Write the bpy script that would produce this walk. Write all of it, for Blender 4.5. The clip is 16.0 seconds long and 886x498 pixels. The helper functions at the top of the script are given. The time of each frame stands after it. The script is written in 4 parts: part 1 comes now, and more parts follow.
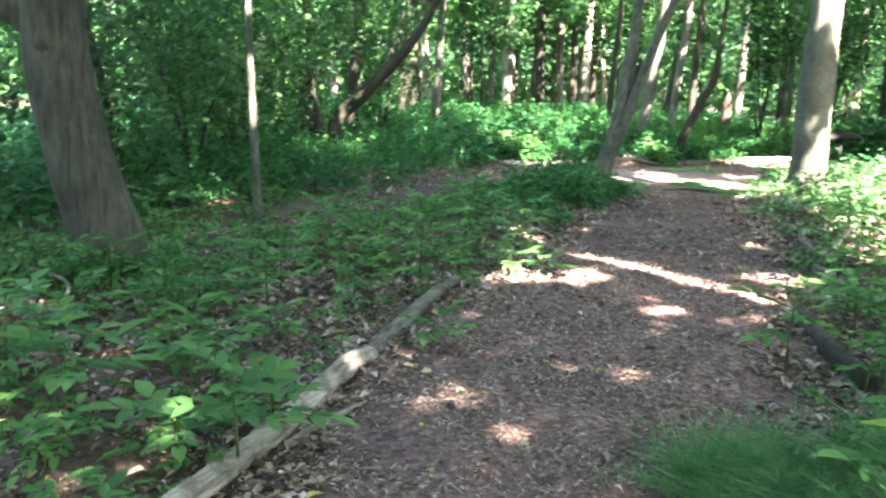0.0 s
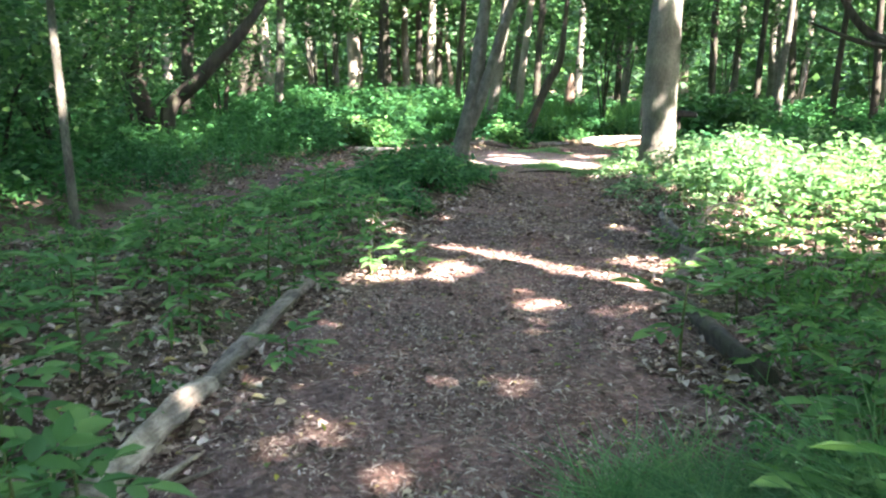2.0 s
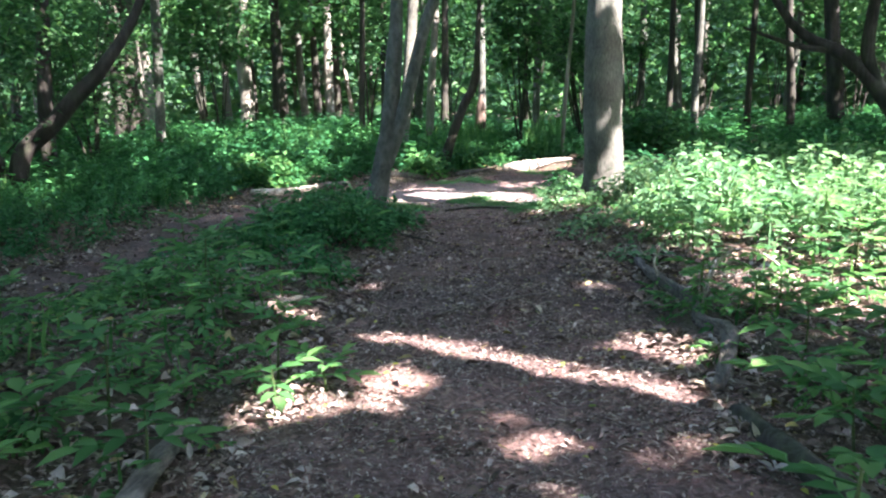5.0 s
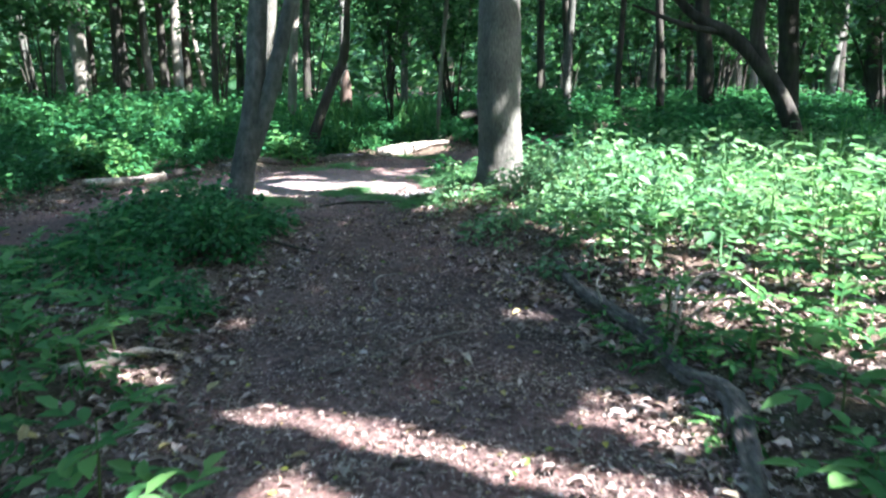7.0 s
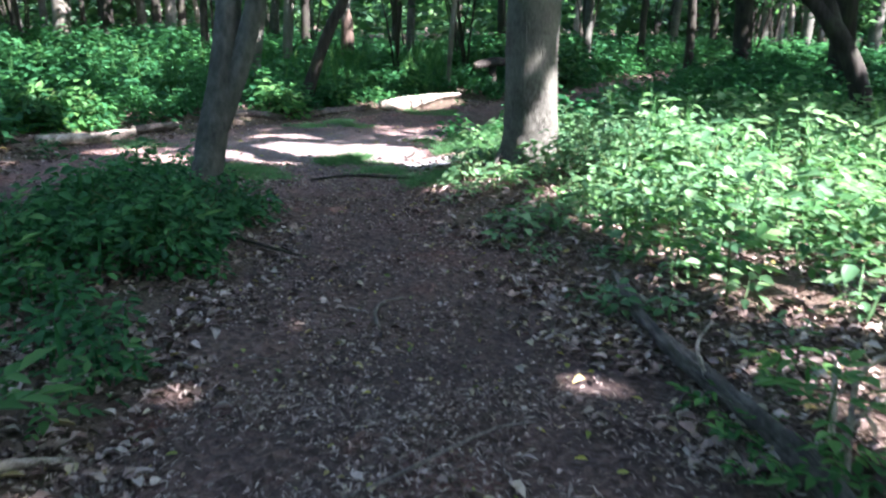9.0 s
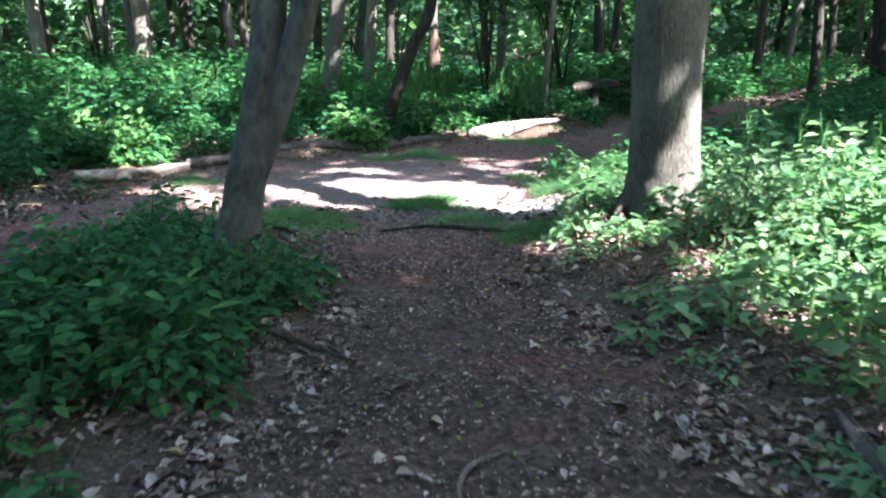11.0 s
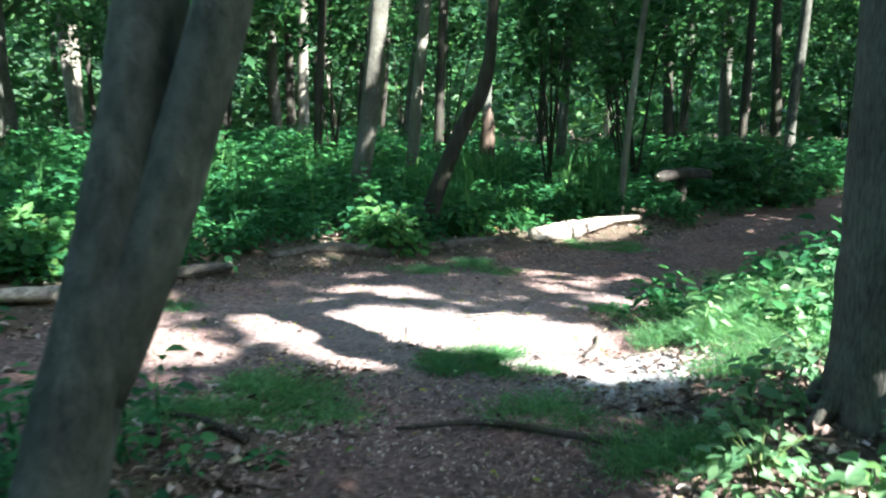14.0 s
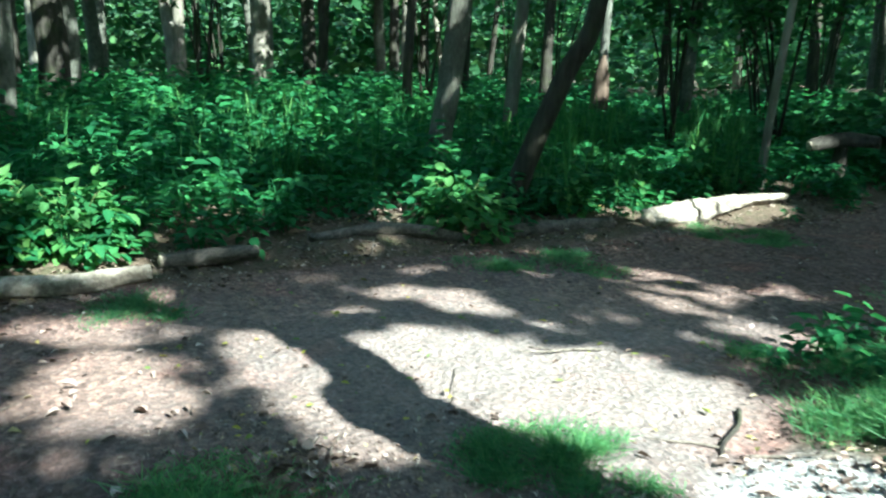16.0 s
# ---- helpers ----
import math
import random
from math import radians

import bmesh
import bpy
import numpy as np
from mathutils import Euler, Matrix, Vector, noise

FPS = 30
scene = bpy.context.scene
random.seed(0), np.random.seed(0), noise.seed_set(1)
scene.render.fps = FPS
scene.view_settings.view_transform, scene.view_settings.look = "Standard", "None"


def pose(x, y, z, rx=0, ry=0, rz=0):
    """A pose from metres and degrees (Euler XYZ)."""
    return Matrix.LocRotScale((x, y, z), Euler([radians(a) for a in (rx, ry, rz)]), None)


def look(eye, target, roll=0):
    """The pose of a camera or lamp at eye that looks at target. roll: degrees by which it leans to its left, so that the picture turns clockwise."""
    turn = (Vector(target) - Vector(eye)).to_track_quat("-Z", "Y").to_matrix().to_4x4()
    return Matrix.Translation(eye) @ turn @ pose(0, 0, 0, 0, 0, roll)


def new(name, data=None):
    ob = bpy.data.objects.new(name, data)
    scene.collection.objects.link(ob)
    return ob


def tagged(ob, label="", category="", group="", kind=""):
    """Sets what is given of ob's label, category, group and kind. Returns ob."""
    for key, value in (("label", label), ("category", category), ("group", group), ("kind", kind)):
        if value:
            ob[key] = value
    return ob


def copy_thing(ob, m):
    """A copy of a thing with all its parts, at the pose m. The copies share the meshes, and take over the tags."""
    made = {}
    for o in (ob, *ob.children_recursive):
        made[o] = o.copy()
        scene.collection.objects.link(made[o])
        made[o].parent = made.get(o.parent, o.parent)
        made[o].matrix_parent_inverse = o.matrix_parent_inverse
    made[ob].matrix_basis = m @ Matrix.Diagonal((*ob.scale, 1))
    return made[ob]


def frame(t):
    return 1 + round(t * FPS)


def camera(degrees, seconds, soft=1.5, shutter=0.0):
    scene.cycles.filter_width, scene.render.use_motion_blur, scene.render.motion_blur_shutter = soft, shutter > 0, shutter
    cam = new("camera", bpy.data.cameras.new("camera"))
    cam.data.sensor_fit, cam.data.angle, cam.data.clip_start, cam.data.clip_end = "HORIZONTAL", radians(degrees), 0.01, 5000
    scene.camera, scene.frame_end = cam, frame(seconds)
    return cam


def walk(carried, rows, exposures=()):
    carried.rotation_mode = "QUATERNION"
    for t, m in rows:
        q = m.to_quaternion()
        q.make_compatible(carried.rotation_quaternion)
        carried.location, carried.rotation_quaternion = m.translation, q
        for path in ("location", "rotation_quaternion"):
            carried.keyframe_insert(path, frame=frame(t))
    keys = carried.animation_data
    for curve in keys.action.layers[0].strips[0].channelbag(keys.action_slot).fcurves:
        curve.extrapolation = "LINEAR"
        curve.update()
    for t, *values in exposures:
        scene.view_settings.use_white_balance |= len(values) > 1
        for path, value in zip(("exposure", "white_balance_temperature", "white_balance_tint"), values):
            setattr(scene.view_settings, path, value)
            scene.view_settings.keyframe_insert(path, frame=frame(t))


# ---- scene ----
cam = camera(57.0, 16.0, 2.2, 0.5)
PATH = [
    (0, (2.581, 0.933, 1.439), (1.755, 2.714, 1.058), 1.8),
    (0.5, (2.561, 1.051, 1.42), (1.666, 2.793, 1.018), 3.2),
    (1, (2.596, 1.226, 1.415), (1.833, 3.045, 1.087), 0.2),
    (1.5, (2.498, 1.365, 1.383), (1.878, 3.226, 0.992), 1.2),
    (2, (2.322, 1.518, 1.382), (1.835, 3.415, 0.977), 1.0),
    (2.5, (2.263, 1.773, 1.361), (1.786, 3.689, 1.043), 0.7),
    (3, (2.164, 2.11, 1.347), (1.72, 4.023, 0.969), 0.6),
    (3.5, (1.916, 2.471, 1.358), (1.762, 4.435, 1.01), -0.6),
    (4, (1.791, 2.68, 1.344), (1.566, 4.633, 0.975), -1.1),
    (4.2, (1.775, 2.833, 1.378), (1.502, 4.789, 1.061), -1.6),
    (6.3, (1.512, 4.206, 1.396), (1.274, 6.138, 0.94), -1.4),
    (6.5, (1.455, 4.381, 1.393), (1.266, 6.316, 0.926), -0.7),
    (7, (1.359, 4.735, 1.429), (1.43, 6.691, 1.018), -0.7),
    (7.5, (1.384, 5.125, 1.412), (1.382, 7.093, 1.053), -2.8),
    (8, (1.384, 5.525, 1.388), (1.369, 7.458, 0.877), -0.8),
    (8.5, (1.308, 5.861, 1.438), (1.412, 7.809, 0.993), -0.1),
    (9, (1.276, 6.353, 1.506), (1.346, 8.276, 0.959), 0.7),
    (9.2, (1.375, 6.461, 1.517), (1.35, 8.421, 1.123), -1.0),
    (11.3, (1.132, 8.342, 1.408), (0.994, 10.273, 0.906), -0.1),
    (11.5, (1.106, 8.536, 1.441), (1.118, 10.494, 1.033), 0.6),
    (12, (1.12, 8.882, 1.442), (1.099, 10.849, 1.085), -0.7),
    (12.5, (1.11, 9.28, 1.445), (0.783, 11.22, 1.083), 1.4),
    (13, (1.043, 9.68, 1.439), (0.902, 11.648, 1.109), 2.5),
    (13.5, (0.991, 10.048, 1.398), (0.737, 12.007, 1.087), -1.1),
    (14, (0.956, 10.556, 1.391), (0.694, 12.514, 1.08), 0.5),
    (14.5, (0.907, 11.085, 1.404), (0.839, 13.054, 1.063), 2.7),
    (15, (0.977, 11.55, 1.386), (0.79, 13.521, 1.104), 0.6),
    (15.5, (0.943, 12.024, 1.375), (0.555, 13.946, 0.984), 2.3),
    (16, (0.89, 12.369, 1.408), (0.375, 14.251, 0.968), 1.4),
]
walk(cam, [(t, look(eye, target, roll)) for t, eye, target, roll in PATH], [(0.0, 5.12, 7500, 20), (1.5, 4.98, 7500, 22), (2.2, 4.76, 7500, 23), (4.0, 4.2, 7200, 27), (6.5, 3.98, 6100, 14), (8.5, 3.74, 6200, 24), (11.5, 3.95, 6400, 24), (12.5, 3.82, 6350, 21), (14.5, 3.6, 6450, 2), (15.0, 3.28, 6250, -5), (16.0, 3.15, 6000, -12)])

# ---- light ----
SUN_AZ = math.atan2(0.86, -0.51)      # horizontal way towards the sun, from +y clockwise
SUN_EL = radians(44)
S2 = np.array([math.sin(SUN_AZ), math.cos(SUN_AZ)])
world = bpy.data.worlds.new("world")
scene.world = world
world.use_nodes = True
wn = world.node_tree
sky = wn.nodes.new("ShaderNodeTexSky")
sky.sky_type, sky.sun_disc = "NISHITA", False
sky.sun_elevation, sky.sun_rotation = SUN_EL, SUN_AZ
sky.air_density, sky.dust_density = 1.0, 1.0
wn.links.new(sky.outputs[0], wn.nodes["Background"].inputs[0])
wn.nodes["Background"].inputs[1].default_value = 0.135
sun = new("sun", bpy.data.lights.new("sun", "SUN"))
sun.data.energy, sun.data.angle, sun.data.color = 3.5, radians(0.53), (1.0, 0.97, 0.93)
sun.matrix_world = look((30 * S2[0], 30 * S2[1], 30 * math.tan(SUN_EL)), (0, 0, 0))

RNG = np.random.default_rng(7)


# ---- materials ----
def nodes_of(name):
    m = bpy.data.materials.new(name)
    m.use_nodes = True
    nt = m.node_tree
    return m, nt, nt.nodes["Principled BSDF"]


def add(nt, kind, **inputs):
    n = nt.nodes.new(kind)
    for k, v in inputs.items():
        n.inputs[k.replace("_", " ")].default_value = v
    return n


def ramp(nt, fac, stops):
    n = nt.nodes.new("ShaderNodeValToRGB")
    els = n.color_ramp.elements
    while len(els) < len(stops):
        els.new(0.5)
    for e, (p, c) in zip(els, stops):
        e.position, e.color = p, (*c, 1)
    nt.links.new(fac, n.inputs[0])
    return n.outputs[0]


def mix(nt, fac, a, b, how="MIX"):
    n = nt.nodes.new("ShaderNodeMix")
    n.data_type, n.blend_type = "RGBA", how
    for sock, v in ((n.inputs[0], fac), (n.inputs[6], a), (n.inputs[7], b)):
        if isinstance(v, (int, float, tuple)):
            sock.default_value = v if not isinstance(v, tuple) else (*v, 1)
        else:
            nt.links.new(v, sock)
    return n.outputs[2]


def noise_tex(nt, scale, detail=6.0, rough=0.6, stretch=None, warp=0.0):
    co = nt.nodes.new("ShaderNodeTexCoord")
    src = co.outputs["Object"]
    if stretch:
        mp = nt.nodes.new("ShaderNodeMapping")
        mp.inputs["Scale"].default_value = stretch
        nt.links.new(src, mp.inputs[0])
        src = mp.outputs[0]
    n = add(nt, "ShaderNodeTexNoise", Scale=scale, Detail=detail, Roughness=rough, Distortion=warp)
    nt.links.new(src, n.inputs["Vector"])
    return n.outputs[0]


def bump(nt, bsdf, height, strength, distance):
    b = add(nt, "ShaderNodeBump", Strength=strength, Distance=distance)
    nt.links.new(height, b.inputs["Height"])
    nt.links.new(b.outputs[0], bsdf.inputs["Normal"])


def leaf_material(name, dark, mid, light, glow=0.45, rough=0.5, sheen=0.25):
    """Thin leaves: gloss on top, light through the blade, each leaf its own green."""
    m, nt, b = nodes_of(name)
    geo = nt.nodes.new("ShaderNodeNewGeometry")
    col = ramp(nt, geo.outputs["Random Per Island"], [(0.0, dark), (0.55, mid), (1.0, light)])
    big = noise_tex(nt, 0.45, 3.0)
    vary = ramp(nt, big, [(0.3, (0.72, 0.80, 0.85)), (0.7, (1.15, 1.08, 0.9))])
    col = mix(nt, 1.0, col, vary, "MULTIPLY")
    nt.links.new(col, b.inputs["Base Color"])
    b.inputs["Roughness"].default_value = rough
    b.inputs["Specular IOR Level"].default_value = sheen
    tr = nt.nodes.new("ShaderNodeBsdfTranslucent")
    warm = mix(nt, 1.0, col, (1.12, 1.15, 0.92), "MULTIPLY")
    nt.links.new(warm, tr.inputs[0])
    mx = nt.nodes.new("ShaderNodeMixShader")
    mx.inputs[0].default_value = glow
    nt.links.new(b.outputs[0], mx.inputs[1])
    nt.links.new(tr.outputs[0], mx.inputs[2])
    nt.links.new(mx.outputs[0], nt.nodes["Material Output"].inputs[0])
    return m


def bark_material(name, dark, light, scale=9.0, fissure=1.0, moss=0.0, along=0.16):
    m, nt, b = nodes_of(name)
    grain = noise_tex(nt, scale, 7.0, 0.62, (1, 1, along), 0.15)
    blot = noise_tex(nt, 2.2, 5.0, 0.6)
    col = ramp(nt, grain, [(0.3, dark), (0.5, tuple((a + c) / 2 for a, c in zip(dark, light))), (0.72, light)])
    lich = ramp(nt, blot, [(0.35, (0.62, 0.6, 0.58)), (0.65, (1.2, 1.18, 1.12))])
    col = mix(nt, 1.0, col, lich, "MULTIPLY")
    if moss:
        mo = ramp(nt, noise_tex(nt, 3.1, 6.0), [(0.5, (0, 0, 0)), (0.68, (moss, moss, moss))])
        col = mix(nt, mo, col, (0.06, 0.085, 0.03))
    nt.links.new(col, b.inputs["Base Color"])
    b.inputs["Roughness"].default_value = 0.9
    b.inputs["Specular IOR Level"].default_value = 0.2
    bump(nt, b, grain, 0.8 * fissure, 0.03)
    return m


def wood_material(name, dark, light):
    """Weathered, barkless wood: long grey-tan streaks, cracks and dirt."""
    m, nt, b = nodes_of(name)
    grain = noise_tex(nt, 42.0, 8.0, 0.7, (1, 0.07, 1), 0.5)
    blot = noise_tex(nt, 7.0, 7.0, 0.7)
    col = ramp(nt, grain, [(0.32, dark), (0.55, light), (0.8, tuple(min(1, 1.2 * c) for c in light))])
    col = mix(nt, ramp(nt, blot, [(0.42, (0, 0, 0)), (0.62, (0.8, 0.8, 0.8))]), col, tuple(0.6 * c for c in dark))
    nt.links.new(col, b.inputs["Base Color"])
    b.inputs["Roughness"].default_value = 0.88
    bump(nt, b, grain, 0.9, 0.03)
    return m


def dead_leaf_material(name, stops):
    m, nt, b = nodes_of(name)
    geo = nt.nodes.new("ShaderNodeNewGeometry")
    oi = nt.nodes.new("ShaderNodeObjectInfo")
    f = nt.nodes.new("ShaderNodeMath")
    f.operation = "ADD"
    nt.links.new(geo.outputs["Random Per Island"], f.inputs[0])
    nt.links.new(oi.outputs["Random"], f.inputs[1])
    fr = nt.nodes.new("ShaderNodeMath")
    fr.operation = "FRACT"
    nt.links.new(f.outputs[0], fr.inputs[0])
    col = ramp(nt, fr.outputs[0], stops)
    col = mix(nt, 1.0, col, ramp(nt, noise_tex(nt, 40.0, 4.0), [(0.3, (0.7, 0.7, 0.7)), (0.7, (1.15, 1.12, 1.1))]), "MULTIPLY")
    nt.links.new(col, b.inputs["Base Color"])
    b.inputs["Roughness"].default_value = 0.8
    b.inputs["Specular IOR Level"].default_value = 0.25
    return m


def ground_material():
    """Trodden trail of dark earth, bark chips and crushed leaves; leaf mould beside it; pale ashy grit at the fork."""
    m, nt, b = nodes_of("forest_floor")
    fine = noise_tex(nt, 38.0, 9.0, 0.72, None, 0.6)
    mid = noise_tex(nt, 6.0, 7.0, 0.65)
    big = noise_tex(nt, 0.8, 4.0)
    vor = add(nt, "ShaderNodeTexVoronoi", Scale=30.0)
    co = nt.nodes.new("ShaderNodeTexCoord")
    nt.links.new(co.outputs["Object"], vor.inputs["Vector"])
    chips = ramp(nt, vor.outputs["Color"], [(0.15, (0.4, 0.38, 0.38)), (0.6, (0.92, 0.9, 0.9)), (0.9, (1.4, 1.32, 1.26))])
    earth = ramp(nt, fine, [(0.28, (0.05, 0.038, 0.036)), (0.5, (0.158, 0.106, 0.096)), (0.7, (0.27, 0.215, 0.20))])
    earth = mix(nt, 0.75, earth, chips, "MULTIPLY")
    earth = mix(nt, 1.0, earth, ramp(nt, big, [(0.35, (0.75, 0.75, 0.78)), (0.65, (1.2, 1.12, 1.06))]), "MULTIPLY")
    rust = ramp(nt, noise_tex(nt, 1.7, 5.0, 0.6), [(0.56, (0, 0, 0)), (0.7, (0.6, 0.6, 0.6))])
    earth = mix(nt, rust, earth, mix(nt, 1.0, earth, (1.55, 1.02, 0.95), "MULTIPLY"))
    # The earth is multiplied darker along the trail's middle stretch.
    darkened = nt.nodes.new("ShaderNodeAttribute")
    darkened.attribute_name = "darkened"
    earth = mix(nt, darkened.outputs["Fac"], earth, mix(nt, 1.0, earth, (0.56, 0.6, 0.6), "MULTIPLY"))
    mould = ramp(nt, fine, [(0.3, (0.03, 0.024, 0.018)), (0.52, (0.09, 0.066, 0.05)), (0.72, (0.19, 0.15, 0.12))])
    mould = mix(nt, ramp(nt, mid, [(0.5, (0, 0, 0)), (0.66, (0.55, 0.55, 0.55))]), mould, (0.035, 0.055, 0.022))
    sand = ramp(nt, fine, [(0.3, (0.15, 0.14, 0.136)), (0.6, (0.31, 0.305, 0.302)), (0.75, (0.42, 0.416, 0.412))])
    grit = ramp(nt, fine, [(0.36, (0.09, 0.09, 0.09)), (0.5, (0.27, 0.27, 0.275)), (0.62, (0.44, 0.44, 0.445))])
    at = []
    for k in ("trail", "bare", "grit"):
        a = nt.nodes.new("ShaderNodeAttribute")
        a.attribute_name = k
        at.append(a.outputs["Fac"])
    wob = nt.nodes.new("ShaderNodeMath")
    wob.operation = "MULTIPLY_ADD"
    nt.links.new(mid, wob.inputs[0])
    wob.inputs[1].default_value = 0.7
    nt.links.new(at[0], wob.inputs[2])
    edge = ramp(nt, wob.outputs[0], [(0.65, (0, 0, 0)), (0.95, (1, 1, 1))])
    col = mix(nt, edge, mould, earth)
    col = mix(nt, at[1], col, sand)
    col = mix(nt, at[2], col, grit)
    nt.links.new(col, b.inputs["Base Color"])
    b.inputs["Roughness"].default_value = 0.93
    b.inputs["Specular IOR Level"].default_value = 0.15
    bump(nt, b, mix(nt, 0.5, fine, vor.outputs["Distance"]), 0.9, 0.03)
    return m


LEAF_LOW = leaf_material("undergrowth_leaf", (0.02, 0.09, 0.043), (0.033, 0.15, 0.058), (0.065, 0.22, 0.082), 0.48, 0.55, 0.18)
# Paler greens put sunlight into the leaf colour of herbs right of the trail.
LEAF_LIT = leaf_material("sunlit_pale_leaf", (0.06, 0.155, 0.08), (0.11, 0.24, 0.122), (0.215, 0.365, 0.195), 0.44, 0.42, 0.28)
LEAF_FERN = leaf_material("ferny_leaf", (0.03, 0.115, 0.045), (0.065, 0.195, 0.068), (0.14, 0.30, 0.105), 0.5, 0.5, 0.15)
LEAF_TREE = leaf_material("tree_leaf", (0.021, 0.077, 0.035), (0.04, 0.132, 0.052), (0.098, 0.222, 0.086), 0.5)
GRASS = leaf_material("grass_blade", (0.065, 0.19, 0.095), (0.105, 0.27, 0.125), (0.18, 0.36, 0.16), 0.55)
YELLOW = leaf_material("fallen_leaf", (0.09, 0.16, 0.04), (0.24, 0.27, 0.06), (0.42, 0.36, 0.07), 0.3)
STEM = bark_material("green_stem", (0.05, 0.09, 0.03), (0.11, 0.15, 0.06), 30.0, 0.3)
BARK_PALE = bark_material("pale_grey_bark", (0.10, 0.095, 0.083), (0.28, 0.27, 0.24), 8.0, 0.7)
BARK_STOUT = bark_material("furrowed_grey_bark", (0.075, 0.077, 0.068), (0.21, 0.214, 0.19), 75.0, 1.3, 0.0, 0.22)
BARK_GREY = bark_material("grey_bark", (0.052, 0.057, 0.051), (0.135, 0.142, 0.127), 22.0, 0.9, 0.0, 0.5)
BARK_DARK = bark_material("dark_bark", (0.018, 0.0165, 0.0155), (0.062, 0.058, 0.052), 16.0, 1.2, 0.3)
BARK_BROWN = bark_material("furrowed_brown_bark", (0.045, 0.041, 0.036), (0.165, 0.15, 0.13), 26.0, 1.8)
BARK_RED = bark_material("reddish_bark", (0.05, 0.038, 0.032), (0.15, 0.11, 0.09), 12.0, 1.0)
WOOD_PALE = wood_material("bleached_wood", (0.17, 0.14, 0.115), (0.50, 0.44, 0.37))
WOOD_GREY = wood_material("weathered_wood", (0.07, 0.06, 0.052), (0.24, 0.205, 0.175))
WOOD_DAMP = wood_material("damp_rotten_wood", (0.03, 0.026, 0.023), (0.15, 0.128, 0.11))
CUT_WOOD = wood_material("cut_wood", (0.25, 0.20, 0.15), (0.56, 0.49, 0.40))
DEAD = dead_leaf_material("dead_leaf", [(0.0, (0.05, 0.038, 0.034)), (0.35, (0.15, 0.108, 0.092)), (0.64, (0.26, 0.20, 0.178)), (0.9, (0.46, 0.40, 0.37)), (1.0, (0.32, 0.27, 0.09))])
STRAW = dead_leaf_material("dry_straw", [(0.0, (0.06, 0.047, 0.042)), (0.4, (0.17, 0.13, 0.112)), (0.75, (0.34, 0.285, 0.25)), (1.0, (0.52, 0.46, 0.40))])
FLOOR = ground_material()


# ---- plan: the trails and the lie of the land ----
TRAIL_A = [(2.3, -5.6, 1.1), (2.2, -1.3, 1.05), (2.1, 1.4, 1.05), (1.75, 3.6, 1.08), (1.5, 5.4, 1.18), (1.36, 7.6, 1.24), (1.28, 9.8, 1.14), (0.95, 11.7, 0.84), (0.78, 12.9, 0.77), (0.7, 14.0, 0.85), (0.32, 15.8, 1.18)]
TRAIL_B = [(-2.75, 6.6, 0.12), (-2.35, 8.2, 0.5), (-2.43, 10.27, 0.573), (-2.51, 12.85, 0.852), (-1.94, 14.61, 1.147), (-0.68, 16.48, 1.476), (0.95, 17.93, 1.312), (3.11, 20.07, 1.299), (5.37, 23.34, 1.351), (7.79, 27.41, 1.0), (11.24, 33.79, 0.5), (17.8, 46.31, 0.2)]


def strip_distance(x, y, line):
    """Distance to the edge of a strip of varying half-width: negative inside."""
    best = np.full(np.shape(x), 1e9)
    for (ax, ay, aw), (bx, by, bw) in zip(line, line[1:]):
        dx, dy = bx - ax, by - ay
        f = np.clip(((x - ax) * dx + (y - ay) * dy) / (dx * dx + dy * dy), 0, 1)
        best = np.minimum(best, np.hypot(x - ax - f * dx, y - ay - f * dy) - (aw + f * (bw - aw)))
    return best


def smooth(a, b, v):
    f = np.clip((v - a) / (b - a), 0, 1)
    return f * f * (3 - 2 * f)


def waves(x, y, s, seed=0):
    """A cheap smooth field between about -1 and 1, with features some s metres across."""
    r = np.random.default_rng(100 + seed)
    out = 0 * np.asarray(x, float)
    for k in range(6):
        a, p, q = r.uniform(0, 6.28), r.uniform(0, 6.28), r.uniform(0.6, 1.7)
        out = out + np.sin((x * math.cos(a) + y * math.sin(a)) * 6.28 / s * q + p)
    return out / 3.2


def off_trail(x, y):
    return np.minimum(strip_distance(x, y, TRAIL_A), strip_distance(x, y, TRAIL_B)) + 0.16 * waves(x, y, 1.7, 3)


def land(x, y):
    x, y = np.asarray(x, float), np.asarray(y, float)
    d = off_trail(x, y)
    z = 0.13 * smooth(-0.15, 0.9, d) + 0.025 * waves(x, y, 2.3, 1) + 0.012 * waves(x, y, 0.6, 2)
    z = z + 0.12 * np.exp(-((x - 2.35) ** 2 + (y - 13.95) ** 2) / 0.7) + 0.06 * np.exp(-((x + 0.15) ** 2 + (y - 12.3) ** 2) / 0.9)
    z = z - 0.03 * smooth(13, 15.8, y) * (1 - smooth(20.7, 25, y))
    far = np.hypot(x, y - 12)
    return z + 0.5 * smooth(30, 120, far) * waves(x, y, 60, 4)


def bare(x, y):
    """Where the trodden earth is worn pale."""
    return np.exp(-(((x - 0.4) / 2.0) ** 2 + ((y - 16.2) / 1.55) ** 2))


def grit(x, y):
    return smooth(0.35, 0.8, np.exp(-(((x - 1.45) / 0.62) ** 2 + ((y - 15.1) / 0.6) ** 2)) + 0.2 * waves(x, y, 0.7, 8))


